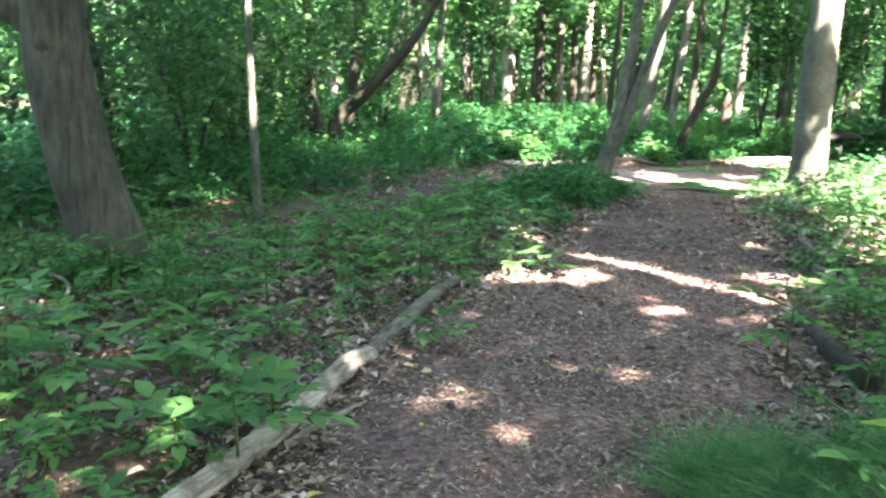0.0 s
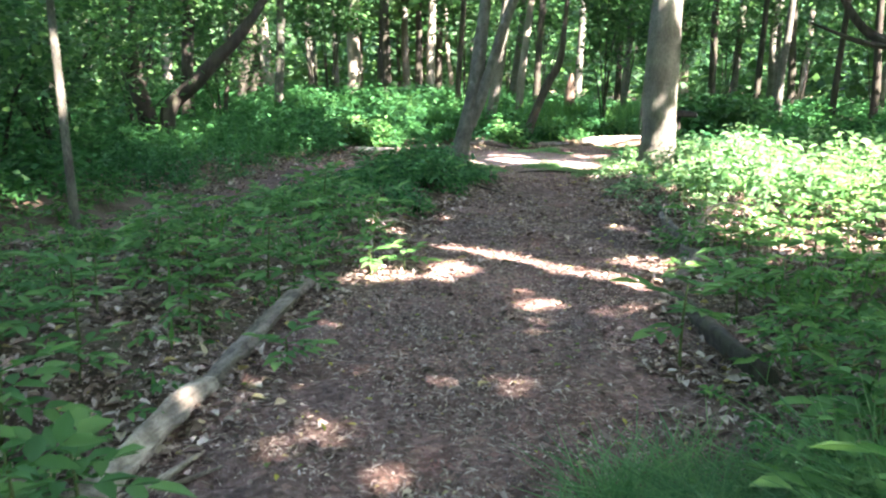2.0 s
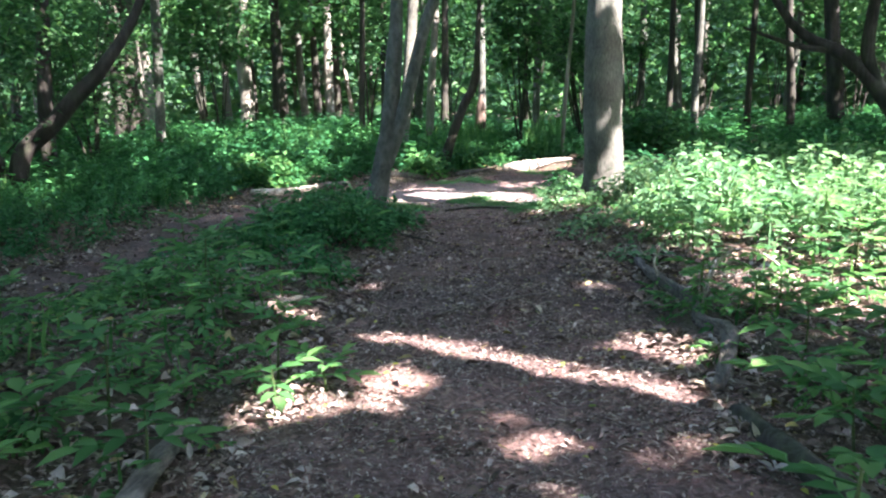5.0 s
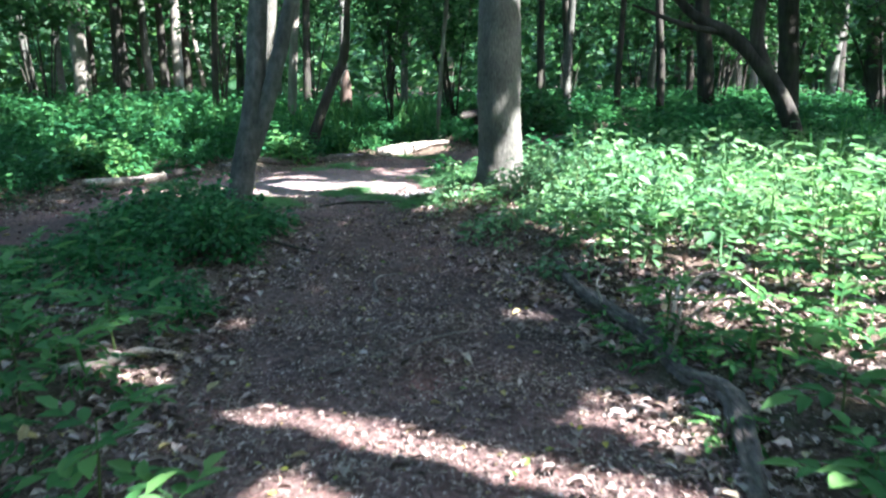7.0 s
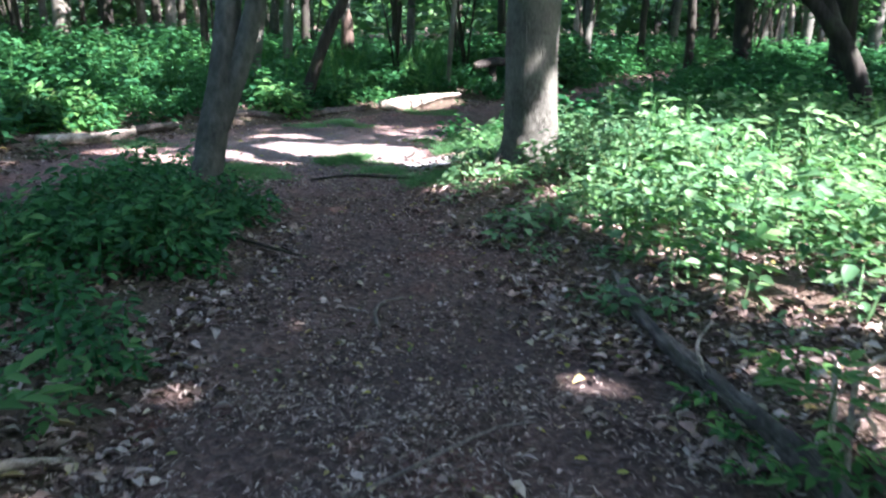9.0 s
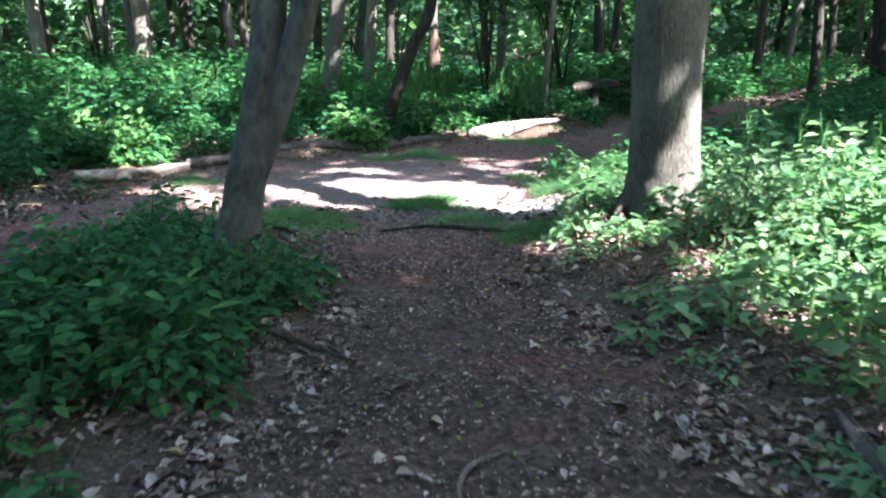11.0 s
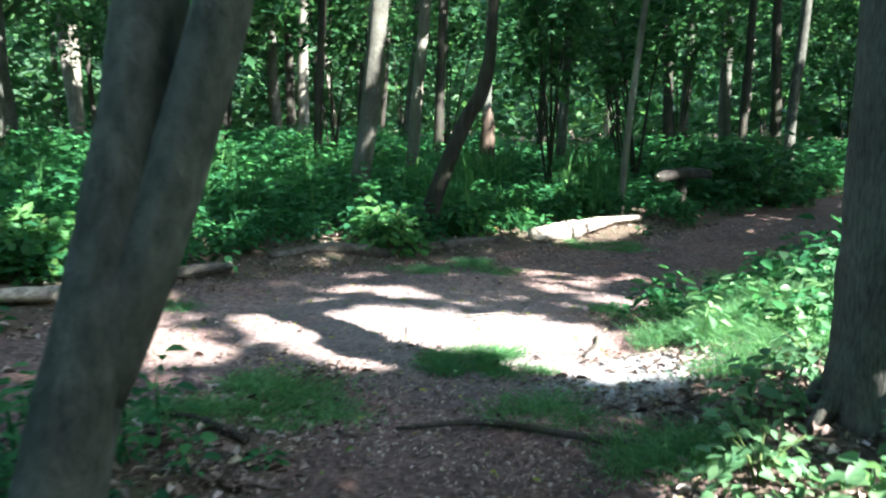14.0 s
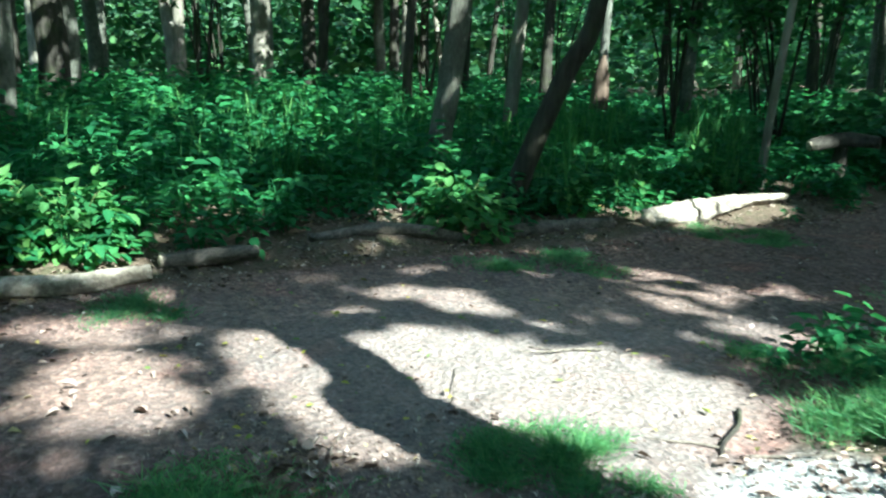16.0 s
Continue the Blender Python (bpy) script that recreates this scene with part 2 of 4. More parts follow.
# Openings in the leaf roof: where their light falls (x, y, half length, half width, turn).
GAPS = [(0.38, 6.95, 0.24, 0.3, -10), (0.85, 8.05, 0.36, 0.15, -14), (1.02, 7.3, 0.24, 0.14, -10), (1.42, 7.7, 0.4, 0.19, -24), (2.05, 7.22, 0.45, 0.22, -22), (0.45, 7.7, 0.2, 0.09, -15), (0.95, 7.4, 0.18, 0.1, -20), (2.2, 6.95, 0.32, 0.12, -22), (1.86, 6.56, 0.34, 0.12, -4), (1.62, 5.1, 0.3, 0.07, 10),
        (0.0, 8.62, 0.3, 0.15, 20), (0.25, 9.4, 0.25, 0.1, 5), (2.1, 9.5, 0.26, 0.09, 0), (2.36, 7.95, 0.2, 0.3, 0), (1.3, 7.75, 0.35, 0.1, -28), (0.8, 7.0, 0.3, 0.12, -20),
        (1.95, 14.22, 0.6, 0.3, 147), (0.35, 15.35, 0.6, 0.25, 145), (0.38, 15.88, 1.02, 0.62, -15), (0.55, 15.5, 0.7, 0.42, -25), (1.4, 15.42, 0.66, 0.42, 0), (-0.45, 17.1, 0.62, 0.18, -13), (-0.82, 16.58, 0.2, 0.1, 0),
        (-1.9, 15.8, 0.36, 0.2, 12), (-1.2, 15.08, 0.5, 0.2, 20), (-0.2, 15.15, 0.42, 0.17, -40), (-0.85, 15.58, 0.3, 0.1, -35), (-0.5, 15.64, 0.85, 0.22, 149), (-1.55, 15.38, 0.4, 0.13, 5), (-3.2, 17.3, 0.5, 0.35, 0), (-6.2, 23.2, 1.2, 0.7, 0), (3.9, 13.9, 1.1, 0.9, -8), (4.9, 12.8, 1.0, 1.0, -8), (-5.0, 19.5, 0.7, 0.4, 0), (1.2, 17.62, 0.75, 0.13, -36), (0.95, 18.3, 0.5, 0.08, -36), (1.9, 16.8, 0.6, 0.32, -20), (2.5, 16.5, 0.6, 0.4, 0),
        (1.45, 20.8, 0.95, 0.38, 45), (2.85, 12.45, 0.65, 0.6, -8), (3.3, 12.5, 1.0, 1.1, -8), (2.25, 15.6, 0.75, 0.5, 0), (2.2, 14.87, 0.5, 0.3, -20), (3.1, 17.3, 0.7, 0.45, 0), (-0.16, 8.62, 0.25, 0.2, 40), (4.12, 11.35, 1.5, 2.25, -8), (3.13, 13.46, 0.7, 0.55, -8), (3.5, 9.0, 0.7, 0.75, -8), (5.06, 14.47, 1.15, 0.46, 12), (5.1, 9.4, 0.8, 1.0, -8)]
GAPS += [(-2.75, 16.75, 0.5, 0.32, 30), (-1.34, 19.2, 0.45, 0.26, 2), (-3.0, 18.7, 0.65, 0.3, -8), (0.6, 20.3, 0.6, 0.3, 20), (-4.0, 21.0, 0.9, 0.4, -8), (0.1, 22.2, 0.7, 0.35, 0), (1.9, 22.7, 0.3, 0.22, 0), (-2.62, 7.5, 0.26, 0.09, 149), (-3.6, 8.1, 0.32, 0.1, 149), (-4.0, 22.4, 1.0, 0.3, 149), (4.3, 10.3, 1.0, 0.6, -8), (1.75, 13.4, 0.4, 0.25, 149), (3.5, 14.9, 0.8, 0.6, -8), (6.35, 17.8, 0.4, 0.2, 149)]


def lit(x, y):
    """True where an opening lets the sun down to (x, y)."""
    wob = 1 + 0.3 * waves(x, y, 0.55, 5) + 0.12 * waves(x, y, 0.22, 6)
    out = np.zeros(np.shape(x), bool)
    for cx, cy, a, b, turn in GAPS:
        c, s = math.cos(radians(turn)), math.sin(radians(turn))
        u, v = (x - cx) * c + (y - cy) * s, (y - cy) * c - (x - cx) * s
        out |= (u / a) ** 2 + (v / b) ** 2 < wob
    # leafy twigs break up the light over the sunny herbs
    out &= ~((waves(x, y, 0.95, 61) + 0.5 * waves(x, y, 0.38, 62) > 0.78) & (x > 2.75) & (y > 8) & (y < 15.5))
    dapple = (waves(x, y, 1.3, 13) + 0.5 * waves(x, y, 0.45, 14) > 1.04) & (y > 16.4) & (y < 30) & (x > -8) & (x < 3) & (strip_distance(x, y, TRAIL_B) > 0.3)
    out |= dapple
    far = smooth(6, 9, np.maximum(np.abs(x - 0.6) - 3.6, 0) + np.maximum(y - 20.7, 0) + np.maximum(2 - y, 0))
    glade = smooth(0, 5, np.maximum(y - 25, x - 6.5))
    # under the thick shrubs the roof stays shut
    deep = (np.hypot(x + 7.6, y - 16) < 1.8) | (np.hypot(x + 5.2, y - 9) < 3.5)
    return out | (waves(x, y, 2.6, 11) + 0.4 * waves(x, y, 0.7, 12) > 0.95 - 0.32 * far - 0.06 * glade) & (far > 0.3) & ~deep


def shadow_spot(p, ground=0.03):
    """Where on the ground the shadow of each point falls."""
    f = (p[:, 2] - ground) / math.tan(SUN_EL)
    return p[:, 0] - S2[0] * f, p[:, 1] - S2[1] * f


# ---- mesh builders ----
def link_mesh(name, verts, loops, sizes, material, parent=None, label="", shade=False):
    me = bpy.data.meshes.new(name)
    verts = np.asarray(verts, np.float32)
    loops, sizes = np.asarray(loops, np.int32).ravel(), np.asarray(sizes, np.int32)
    me.vertices.add(len(verts))
    me.vertices.foreach_set("co", verts.ravel())
    me.loops.add(len(loops))
    me.loops.foreach_set("vertex_index", loops)
    me.polygons.add(len(sizes))
    me.polygons.foreach_set("loop_start", np.r_[0, np.cumsum(sizes)[:-1]].astype(np.int32))
    if shade:
        me.polygons.foreach_set("use_smooth", np.ones(len(sizes), bool))
    me.update(calc_edges=True)
    me.materials.append(material)
    ob = new(name, me)
    if parent:
        ob.parent = parent
    return tagged(ob, label)


def unit(v):
    return v / np.maximum(np.linalg.norm(v, axis=-1, keepdims=True), 1e-9)


def blades(p, way, face, size, width, fold=0.12, round_leaf=True):
    """Leaves as folded blades: from p along way, turned to face. Returns verts, loops, sizes."""
    n = len(p)
    way = unit(way)
    side = unit(np.cross(way, face))
    up = np.cross(side, way)
    size, w = np.reshape(size, (-1, 1)) * np.ones((n, 1)), np.reshape(width, (-1, 1)) * np.ones((n, 1))
    if round_leaf:
        v = np.stack([p, p + way * size * 0.28 + side * size * w * 0.9 + up * size * fold, p + way * size * 0.62 + side * size * w * 0.8 + up * size * fold * 0.7,
                      p + way * size - up * size * 0.08, p + way * size * 0.62 - side * size * w * 0.8 + up * size * fold * 0.7, p + way * size * 0.28 - side * size * w * 0.9 + up * size * fold], 1)
        idx = np.array([0, 1, 2, 3, 0, 3, 4, 5])
        loops = (np.arange(n)[:, None] * 6 + idx).ravel()
        return v.reshape(-1, 3), loops, np.full(2 * n, 4)
    v = np.stack([p, p + way * size * 0.45 + side * size * w + up * size * fold, p + way * size, p + way * size * 0.45 - side * size * w + up * size * fold], 1)
    loops = (np.arange(n)[:, None] * 4 + np.array([0, 1, 2, 0, 2, 3])).ravel()
    return v.reshape(-1, 3), loops, np.full(2 * n, 3)


def tube(points, radii, sides=12, rough=0.06, seed=0, rings=None, cap=True):
    """A knotty tapering round piece along a smooth line. Returns verts, loops, sizes."""
    r = np.random.default_rng(seed)
    pts, rad = np.asarray(points, float), np.asarray(radii, float)
    rings = rings or max(2, 6 * (len(pts) - 1))
    t = np.linspace(0, len(pts) - 1, rings)
    k = np.minimum(t.astype(int), len(pts) - 2)
    f = (t - k)[:, None]
    pad = np.vstack([2 * pts[0] - pts[1], pts, 2 * pts[-1] - pts[-2]])
    a, b, c, d = pad[k], pad[k + 1], pad[k + 2], pad[k + 3]
    line = 0.5 * (2 * b + (c - a) * f + (2 * a - 5 * b + 4 * c - d) * f**2 + (3 * b - a - 3 * c + d) * f**3)
    rr = np.interp(t, range(len(rad)), rad)
    tan = unit(np.gradient(line, axis=0))
    ref = np.array([1.0, 0, 0]) if abs(tan[0][0]) < 0.8 else np.array([0, 1.0, 0])
    u = unit(np.cross(tan, ref))
    v = np.cross(tan, u)
    ang = np.linspace(0, 2 * np.pi, sides, endpoint=False)
    ph = r.uniform(0, 6.28, 8)
    s = np.linspace(0, np.linalg.norm(np.diff(line, axis=0), axis=1).sum(), rings)[:, None]
    wob = 1 + rough * (np.sin(2 * ang + ph[0] + 1.3 * s) + 0.7 * np.sin(3 * ang + ph[1] - 2.1 * s) + 0.6 * np.sin(5 * ang + ph[2] + 4.3 * s) + 0.5 * np.sin(7 * ang + ph[3] - 7.7 * s)) + r.normal(0, rough * 0.35, (rings, sides))
    ring = line[:, None] + (rr[:, None] * wob)[..., None] * (np.cos(ang)[None, :, None] * u[:, None] + np.sin(ang)[None, :, None] * v[:, None])
    verts = ring.reshape(-1, 3)
    i, j = np.meshgrid(np.arange(rings - 1), np.arange(sides), indexing="ij")
    q = np.stack([i * sides + j, i * sides + (j + 1) % sides, (i + 1) * sides + (j + 1) % sides, (i + 1) * sides + j], -1).reshape(-1, 4)
    loops, sizes = q.ravel(), np.full(len(q), 4)
    if cap:
        loops = np.r_[loops, np.arange(sides)[::-1], (rings - 1) * sides + np.arange(sides)]
        sizes = np.r_[sizes, sides, sides]
    return verts, loops, sizes


def joined(pieces):
    vs, ls, ss, n = [], [], [], 0
    for v, l, s in pieces:
        vs.append(v), ls.append(np.asarray(l) + n), ss.append(s)
        n += len(v)
    return np.concatenate(vs), np.concatenate(ls), np.concatenate(ss)


def empty(name, at, label, category, group="", kind=""):
    e = new(name)
    e.location = at
    e.empty_display_size = 0.1
    return tagged(e, label, category, group, kind)


def random_ways(n, rng, flat=0.5):
    v = rng.normal(size=(n, 3))
    v[:, 2] *= flat
    return unit(v)


def leaf_puffs(centres, spread, count, size, rng, keep=None, droop=0.35, width=0.34, round_leaf=False):
    """Leaves in loose flat sprays round the given centres."""
    n = len(centres) * count
    p = np.repeat(centres, count, 0) + rng.normal(size=(n, 3)) * spread * np.array([1, 1, 0.45])
    way = random_ways(n, rng, 0.3)
    way[:, 2] -= droop
    size = size * rng.uniform(0.6, 1.35, n)
    if keep is not None:
        w = unit(way) * size[:, None]
        ok = keep(p) & keep(p + 0.5 * w) & keep(p + w)
        p, way, size = p[ok], way[ok], size[ok]
    face = rng.normal(size=(len(p), 3)) * 0.55 + np.array([0, 0, 1.0])
    return blades(p, way, face, size, width, 0.12, round_leaf)


def under_open_sky(p):
    """Keeps a leaf unless it hangs in an opening of the leaf roof."""
    return ~lit(*shadow_spot(p))


# ---- the ground ----
def grid_lines(lo, hi, step, far):
    mid = np.arange(lo, hi + step / 2, step)
    out, s, x = [], step, hi
    while x < far:
        s *= 1.22
        x += s
        out.append(x)
    out2, s, x = [], step, lo
    while x > -far:
        s *= 1.22
        x -= s
        out2.append(x)
    return np.r_[out2[::-1], mid, out]


def build_ground():
    xs, ys = grid_lines(-5.0, 5.5, 0.075, 900), grid_lines(1.0, 22.0, 0.075, 900)
    gx, gy = np.meshgrid(xs, ys, indexing="ij")
    z = land(gx, gy)
    near = (np.hypot(gx - 1, gy - 11) < 20)
    z = z + near * RNG.normal(0, 0.006, z.shape)
    v = np.stack([gx, gy, z], -1).reshape(-1, 3)
    i, j = np.meshgrid(np.arange(len(xs) - 1), np.arange(len(ys) - 1), indexing="ij")
    n = len(ys)
    q = np.stack([i * n + j, (i + 1) * n + j, (i + 1) * n + j + 1, i * n + j + 1], -1).reshape(-1, 4)
    ob = link_mesh("ground", v, q, np.full(len(q), 4), FLOOR, shade=True)
    d = off_trail(gx, gy)
    for k, val in (("trail", 1 - smooth(-0.35, 0.25, d)), ("bare", 0.45 * bare(gx, gy) * (1 - smooth(-0.5, 0.1, d))), ("grit", grit(gx, gy)), ("darkened", smooth(7.6, 9.2, gy + 0.4 * waves(gx, gy, 1.9, 45)) * (1 - smooth(12.8, 14.2, gy)))):
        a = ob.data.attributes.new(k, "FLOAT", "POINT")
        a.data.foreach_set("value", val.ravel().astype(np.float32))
    return tagged(ob, "brown earth forest floor with a trodden leaf-strewn trail", "ground", kind="structure")


GROUND = build_ground()


# ---- trees ----
def stand(x, y, sink=0.08):
    return float(land(x, y)) - sink


def crown_clumps(rng, centre, radii, n):
    d = unit(rng.normal(size=(n, 3)))
    r = rng.uniform(0.35, 1.0, (n, 1)) ** 0.5
    return np.asarray(centre) + d * r * np.asarray(radii)


def tree(x, y, radius, height, bark, label, lean=(0, 0), stems=None, crown=(3.2, 3.2, 3.0), crown_z=None, leaves=26, clumps=70, flare=1.35, seed=0, leaf=0.36, limbs=4, sides=16, line=None):
    """A woodland tree: trunk (or several stems), limbs and a loose crown of leaf sprays."""
    rng = np.random.default_rng(1000 + seed)
    z0 = stand(x, y)
    e = empty("tree", (x, y, z0), label, "tree", "woodland trees")
    lx, ly = lean
    cz = crown_z or height * 0.72
    bend = rng.normal(0, 0.12, 2)
    top = np.array([lx * height, ly * height, height])
    path = [np.zeros(3), np.array([lx * 0.35, ly * 0.35, 0.5]), np.array([lx * 1.6, ly * 1.6, 1.6]), np.array([lx * 4 + bend[0], ly * 4 + bend[1], 4.0]), top * 0.7 + np.array([*bend, 0]), top]
    path = [np.array(q, float) for q in line] if line else path
    trunk = link_mesh("trunk", *tube(path, [radius * flare, radius * 1.08, radius, radius * 0.9, radius * 0.55, radius * 0.18], sides, 0.03, seed, 40), bark, e, shade=True)
    for stem in stems or ():
        link_mesh("stem", *tube(stem[0], stem[1], sides, 0.03, seed + 5, 24), bark, trunk, shade=True)
    for k in range(limbs):
        f = rng.uniform(0.45, 0.85)
        s = top * f
        for attempt in range(8):
            a = rng.uniform(0, 6.28)
            w = np.array([math.cos(a), math.sin(a), rng.uniform(0.3, 0.8)]) * crown[0] * rng.uniform(0.5, 0.9)
            along = np.array([x, y, z0]) + s + np.linspace(0.15, 1, 9)[:, None] * w
            if y > 28 or not lit(*shadow_spot(along)).any():
                break
        link_mesh("limb", *tube([s, s + w * 0.4 + np.array([0, 0, 0.2]), s + w], [radius * 0.4, radius * 0.24, radius * 0.07], 7, 0.05, seed + k, 8), bark, trunk, shade=True)
    c = crown_clumps(rng, np.array([x, y, z0]) + np.array([lx * cz, ly * cz, cz]), crown, clumps)
    v, l, s = leaf_puffs(c, 0.42, leaves, leaf, rng, under_open_sky)
    if len(v):
        link_mesh("crown", v - np.array([x, y, z0]), l, s, LEAF_TREE, e, "loose green leaf crown")
    return e


tree(2.35, 13.95, 0.232, 15.0, BARK_STOUT, "stout grey-barked tree with smooth trunk beside the trail fork", (-0.012, -0.01), crown=(4.8, 4.8, 3.2), crown_z=11.0, clumps=150, leaves=26, flare=1.08, seed=1, sides=36,
     line=[(0.0, 0.0, 0), (0.0, 0.0, 0.5), (-0.01, -0.01, 1.6), (0.02, 0.03, 2.7), (0.15, 0.26, 4.2), (0.3, 0.5, 14.5)])
STOUT = bpy.data.objects["trunk"]
for k, (a, ln) in enumerate(((195, 0.36), (250, 0.34), (150, 0.35), (310, 0.35), (20, 0.36), (90, 0.36))):
    c, q = math.cos(radians(a)), math.sin(radians(a))
    link_mesh("root", *tube([(c * 0.13, q * 0.13, 0.34), (c * 0.2, q * 0.2, 0.2), (c * 0.29, q * 0.29, 0.1), (c * ln, q * ln, 0.02)], [0.06, 0.058, 0.04, 0.012], 10, 0.06, k, 12), BARK_STOUT, STOUT, shade=True)
tree(-0.18, 12.25, 0.10, 11.0, BARK_GREY, "slender leaning tree splitting into two stems, rising from low bushes", (0.04, 0.09),
     stems=[([(0.02, 0.11, 0.7), (0.19, 0.19, 1.15), (0.32, 0.25, 1.6), (0.5, 0.32, 2.25), (0.84, 0.4, 3.2), (1.8, 0.5, 6.5)], [0.082, 0.078, 0.072, 0.064, 0.056, 0.025])], crown=(3.4, 3.4, 2.4), crown_z=9.0, clumps=100, leaves=24, seed=2, sides=20,
     line=[(-0.115, -0.06, 0), (-0.04, 0.06, 0.5), (0.07, 0.2, 1.15), (0.13, 0.36, 1.9), (0.18, 0.6, 3.5), (0.3, 0.9, 10.0)])
tree(-1.95, 4.95, 0.212, 14.0, BARK_BROWN, "big brown-grey tree with furrowed bark above ferny plants", (-0.05, 0.0),
     stems=[([(-0.16, -0.08, 1.62), (-0.42, -0.24, 1.84), (-1.0, -0.6, 2.0), (-2.3, -1.3, 3.0)], [0.13, 0.095, 0.075, 0.03]), ([(-0.17, -0.08, 1.75), (0.0, 0.06, 2.35), (0.3, 0.3, 3.3), (0.9, 0.6, 6.0)], [0.14, 0.13, 0.1, 0.03])],
     crown=(4.6, 4.6, 3.0), crown_z=10.0, clumps=130, leaves=24, flare=1.22, seed=3, sides=28,
     line=[(0.13, 0.08, 0), (0.03, 0.02, 0.5), (-0.13, -0.06, 1.2), (-0.19, -0.09, 1.9), (-0.28, -0.13, 3.2), (-0.6, -0.2, 13.0)])
FURROWED = [o for o in bpy.data.objects if o.name.startswith("trunk") and o.parent.name.startswith("tree")][-1]
link_mesh("knot", *tube([(-0.12, -0.17, 1.62), (-0.09, -0.265, 1.6), (-0.08, -0.295, 1.59)], [0.075, 0.06, 0.02], 12, 0.1, 3, 6), BARK_BROWN, FURROWED, "round swollen bark knot", True)
tree(-2.42, 7.38, 0.036, 6.5, BARK_STOUT, "thin young sapling with a bare pale lower stem", (-0.04, 0.0), crown=(1.3, 1.3, 1.6), crown_z=4.4, clumps=30, leaf=0.13, seed=4, limbs=5, sides=10,
     line=[(0.0, 0.0, 0), (-0.02, 0.0, 0.5), (-0.07, 0.02, 1.2), (-0.09, 0.0, 2.0), (-0.15, 0.03, 3.2), (-0.22, 0.0, 6.5)])
tree(-6.5, 14.65, 0.15, 11.0, BARK_DARK, "dark twisted tree with a heavy bent limb", (-0.02, 0.0),
     stems=[([(0.1, 0.08, 0.0), (0.18, 0.12, 0.32), (0.24, 0.2, 0.8), (0.6, 0.45, 1.2), (0.97, 0.67, 1.68), (1.3, 0.84, 2.06), (1.8, 1.2, 3.0), (2.1, 1.5, 4.4)], [0.19, 0.16, 0.14, 0.13, 0.12, 0.1, 0.07, 0.03]),
            ([(-0.24, -0.14, 1.3), (-0.5, -0.1, 1.75), (-0.95, -0.1, 2.1), (-1.5, 0.0, 3.0)], [0.08, 0.065, 0.05, 0.02])], crown=(3.6, 3.6, 2.8), crown_z=7.5, clumps=110, seed=5,
     line=[(0.0, 0.0, 0), (-0.06, -0.03, 0.5), (-0.24, -0.12, 1.3), (-0.28, -0.17, 2.8), (-0.2, -0.1, 5.0), (0.0, 0.0, 10.5)])
tree(-0.5, 19.8, 0.09, 9.0, BARK_DARK, "slanting dark brown tree at the edge of the trail", (0.11, 0.0), crown=(2.6, 2.6, 2.4), crown_z=6.2, clumps=70, leaves=15, leaf=0.3, seed=6,
     line=[(-0.05, 0, 0), (0.15, 0.0, 0.6), (0.45, 0.0, 1.35), (0.68, 0.0, 1.85), (0.78, 0.0, 3.0), (1.1, 0, 8.5)])
tree(-0.56, 29.2, 0.17, 1.7, BARK_RED, "broken reddish-brown trunk in the undergrowth", (0.02, 0.0), crown=(0.3, 0.3, 0.3), clumps=1, leaves=2, limbs=0, seed=7,
     line=[(0, 0, 0), (0.01, 0, 0.5), (0.02, 0, 0.9), (0.03, 0, 1.2), (0.04, 0.0, 1.45), (0.06, 0, 1.65)])
tree(-1.62, 21.05, 0.125, 13.0, BARK_STOUT, "straight grey tree standing in the undergrowth", (0.13, 0.02), crown=(3.4, 3.4, 3.0), crown_z=9.5, clumps=80, leaves=15, seed=8)
tree(1.91, 22.3, 0.046, 9.0, BARK_PALE, "thin pale sapling with a slight lean", (0.06, 0.0), crown=(1.8, 1.8, 2.2), crown_z=6.6, clumps=36, leaves=15, seed=9, sides=10)
tree(7.2, 17.3, 0.125, 10.0, BARK_DARK, "dark leaning tree with a forked bent trunk and a sunlit foot", (-0.3, 0.1), crown=(3.0, 3.0, 2.4), crown_z=6.5, clumps=80, seed=10, limbs=2,
     stems=[([(-0.3, 0.14, 1.35), (-0.5, 0.22, 2.0), (-0.42, 0.2, 3.0), (-0.2, 0.1, 6.5)], [0.1, 0.105, 0.09, 0.03]), ([(-0.95, 0.42, 2.05), (-1.5, 0.5, 2.15), (-2.3, 0.8, 2.5)], [0.06, 0.05, 0.02])],
     line=[(0.18, -0.08, 0), (-0.02, 0.0, 0.8), (-0.4, 0.18, 1.5), (-0.85, 0.38, 2.0), (-1.6, 0.72, 2.6), (-2.6, 1.1, 4.6)])
tree(8.94, 21.16, 0.204, 14.0, BARK_DARK, "dark upright woodland tree", (-0.02, 0), clumps=90, seed=11)

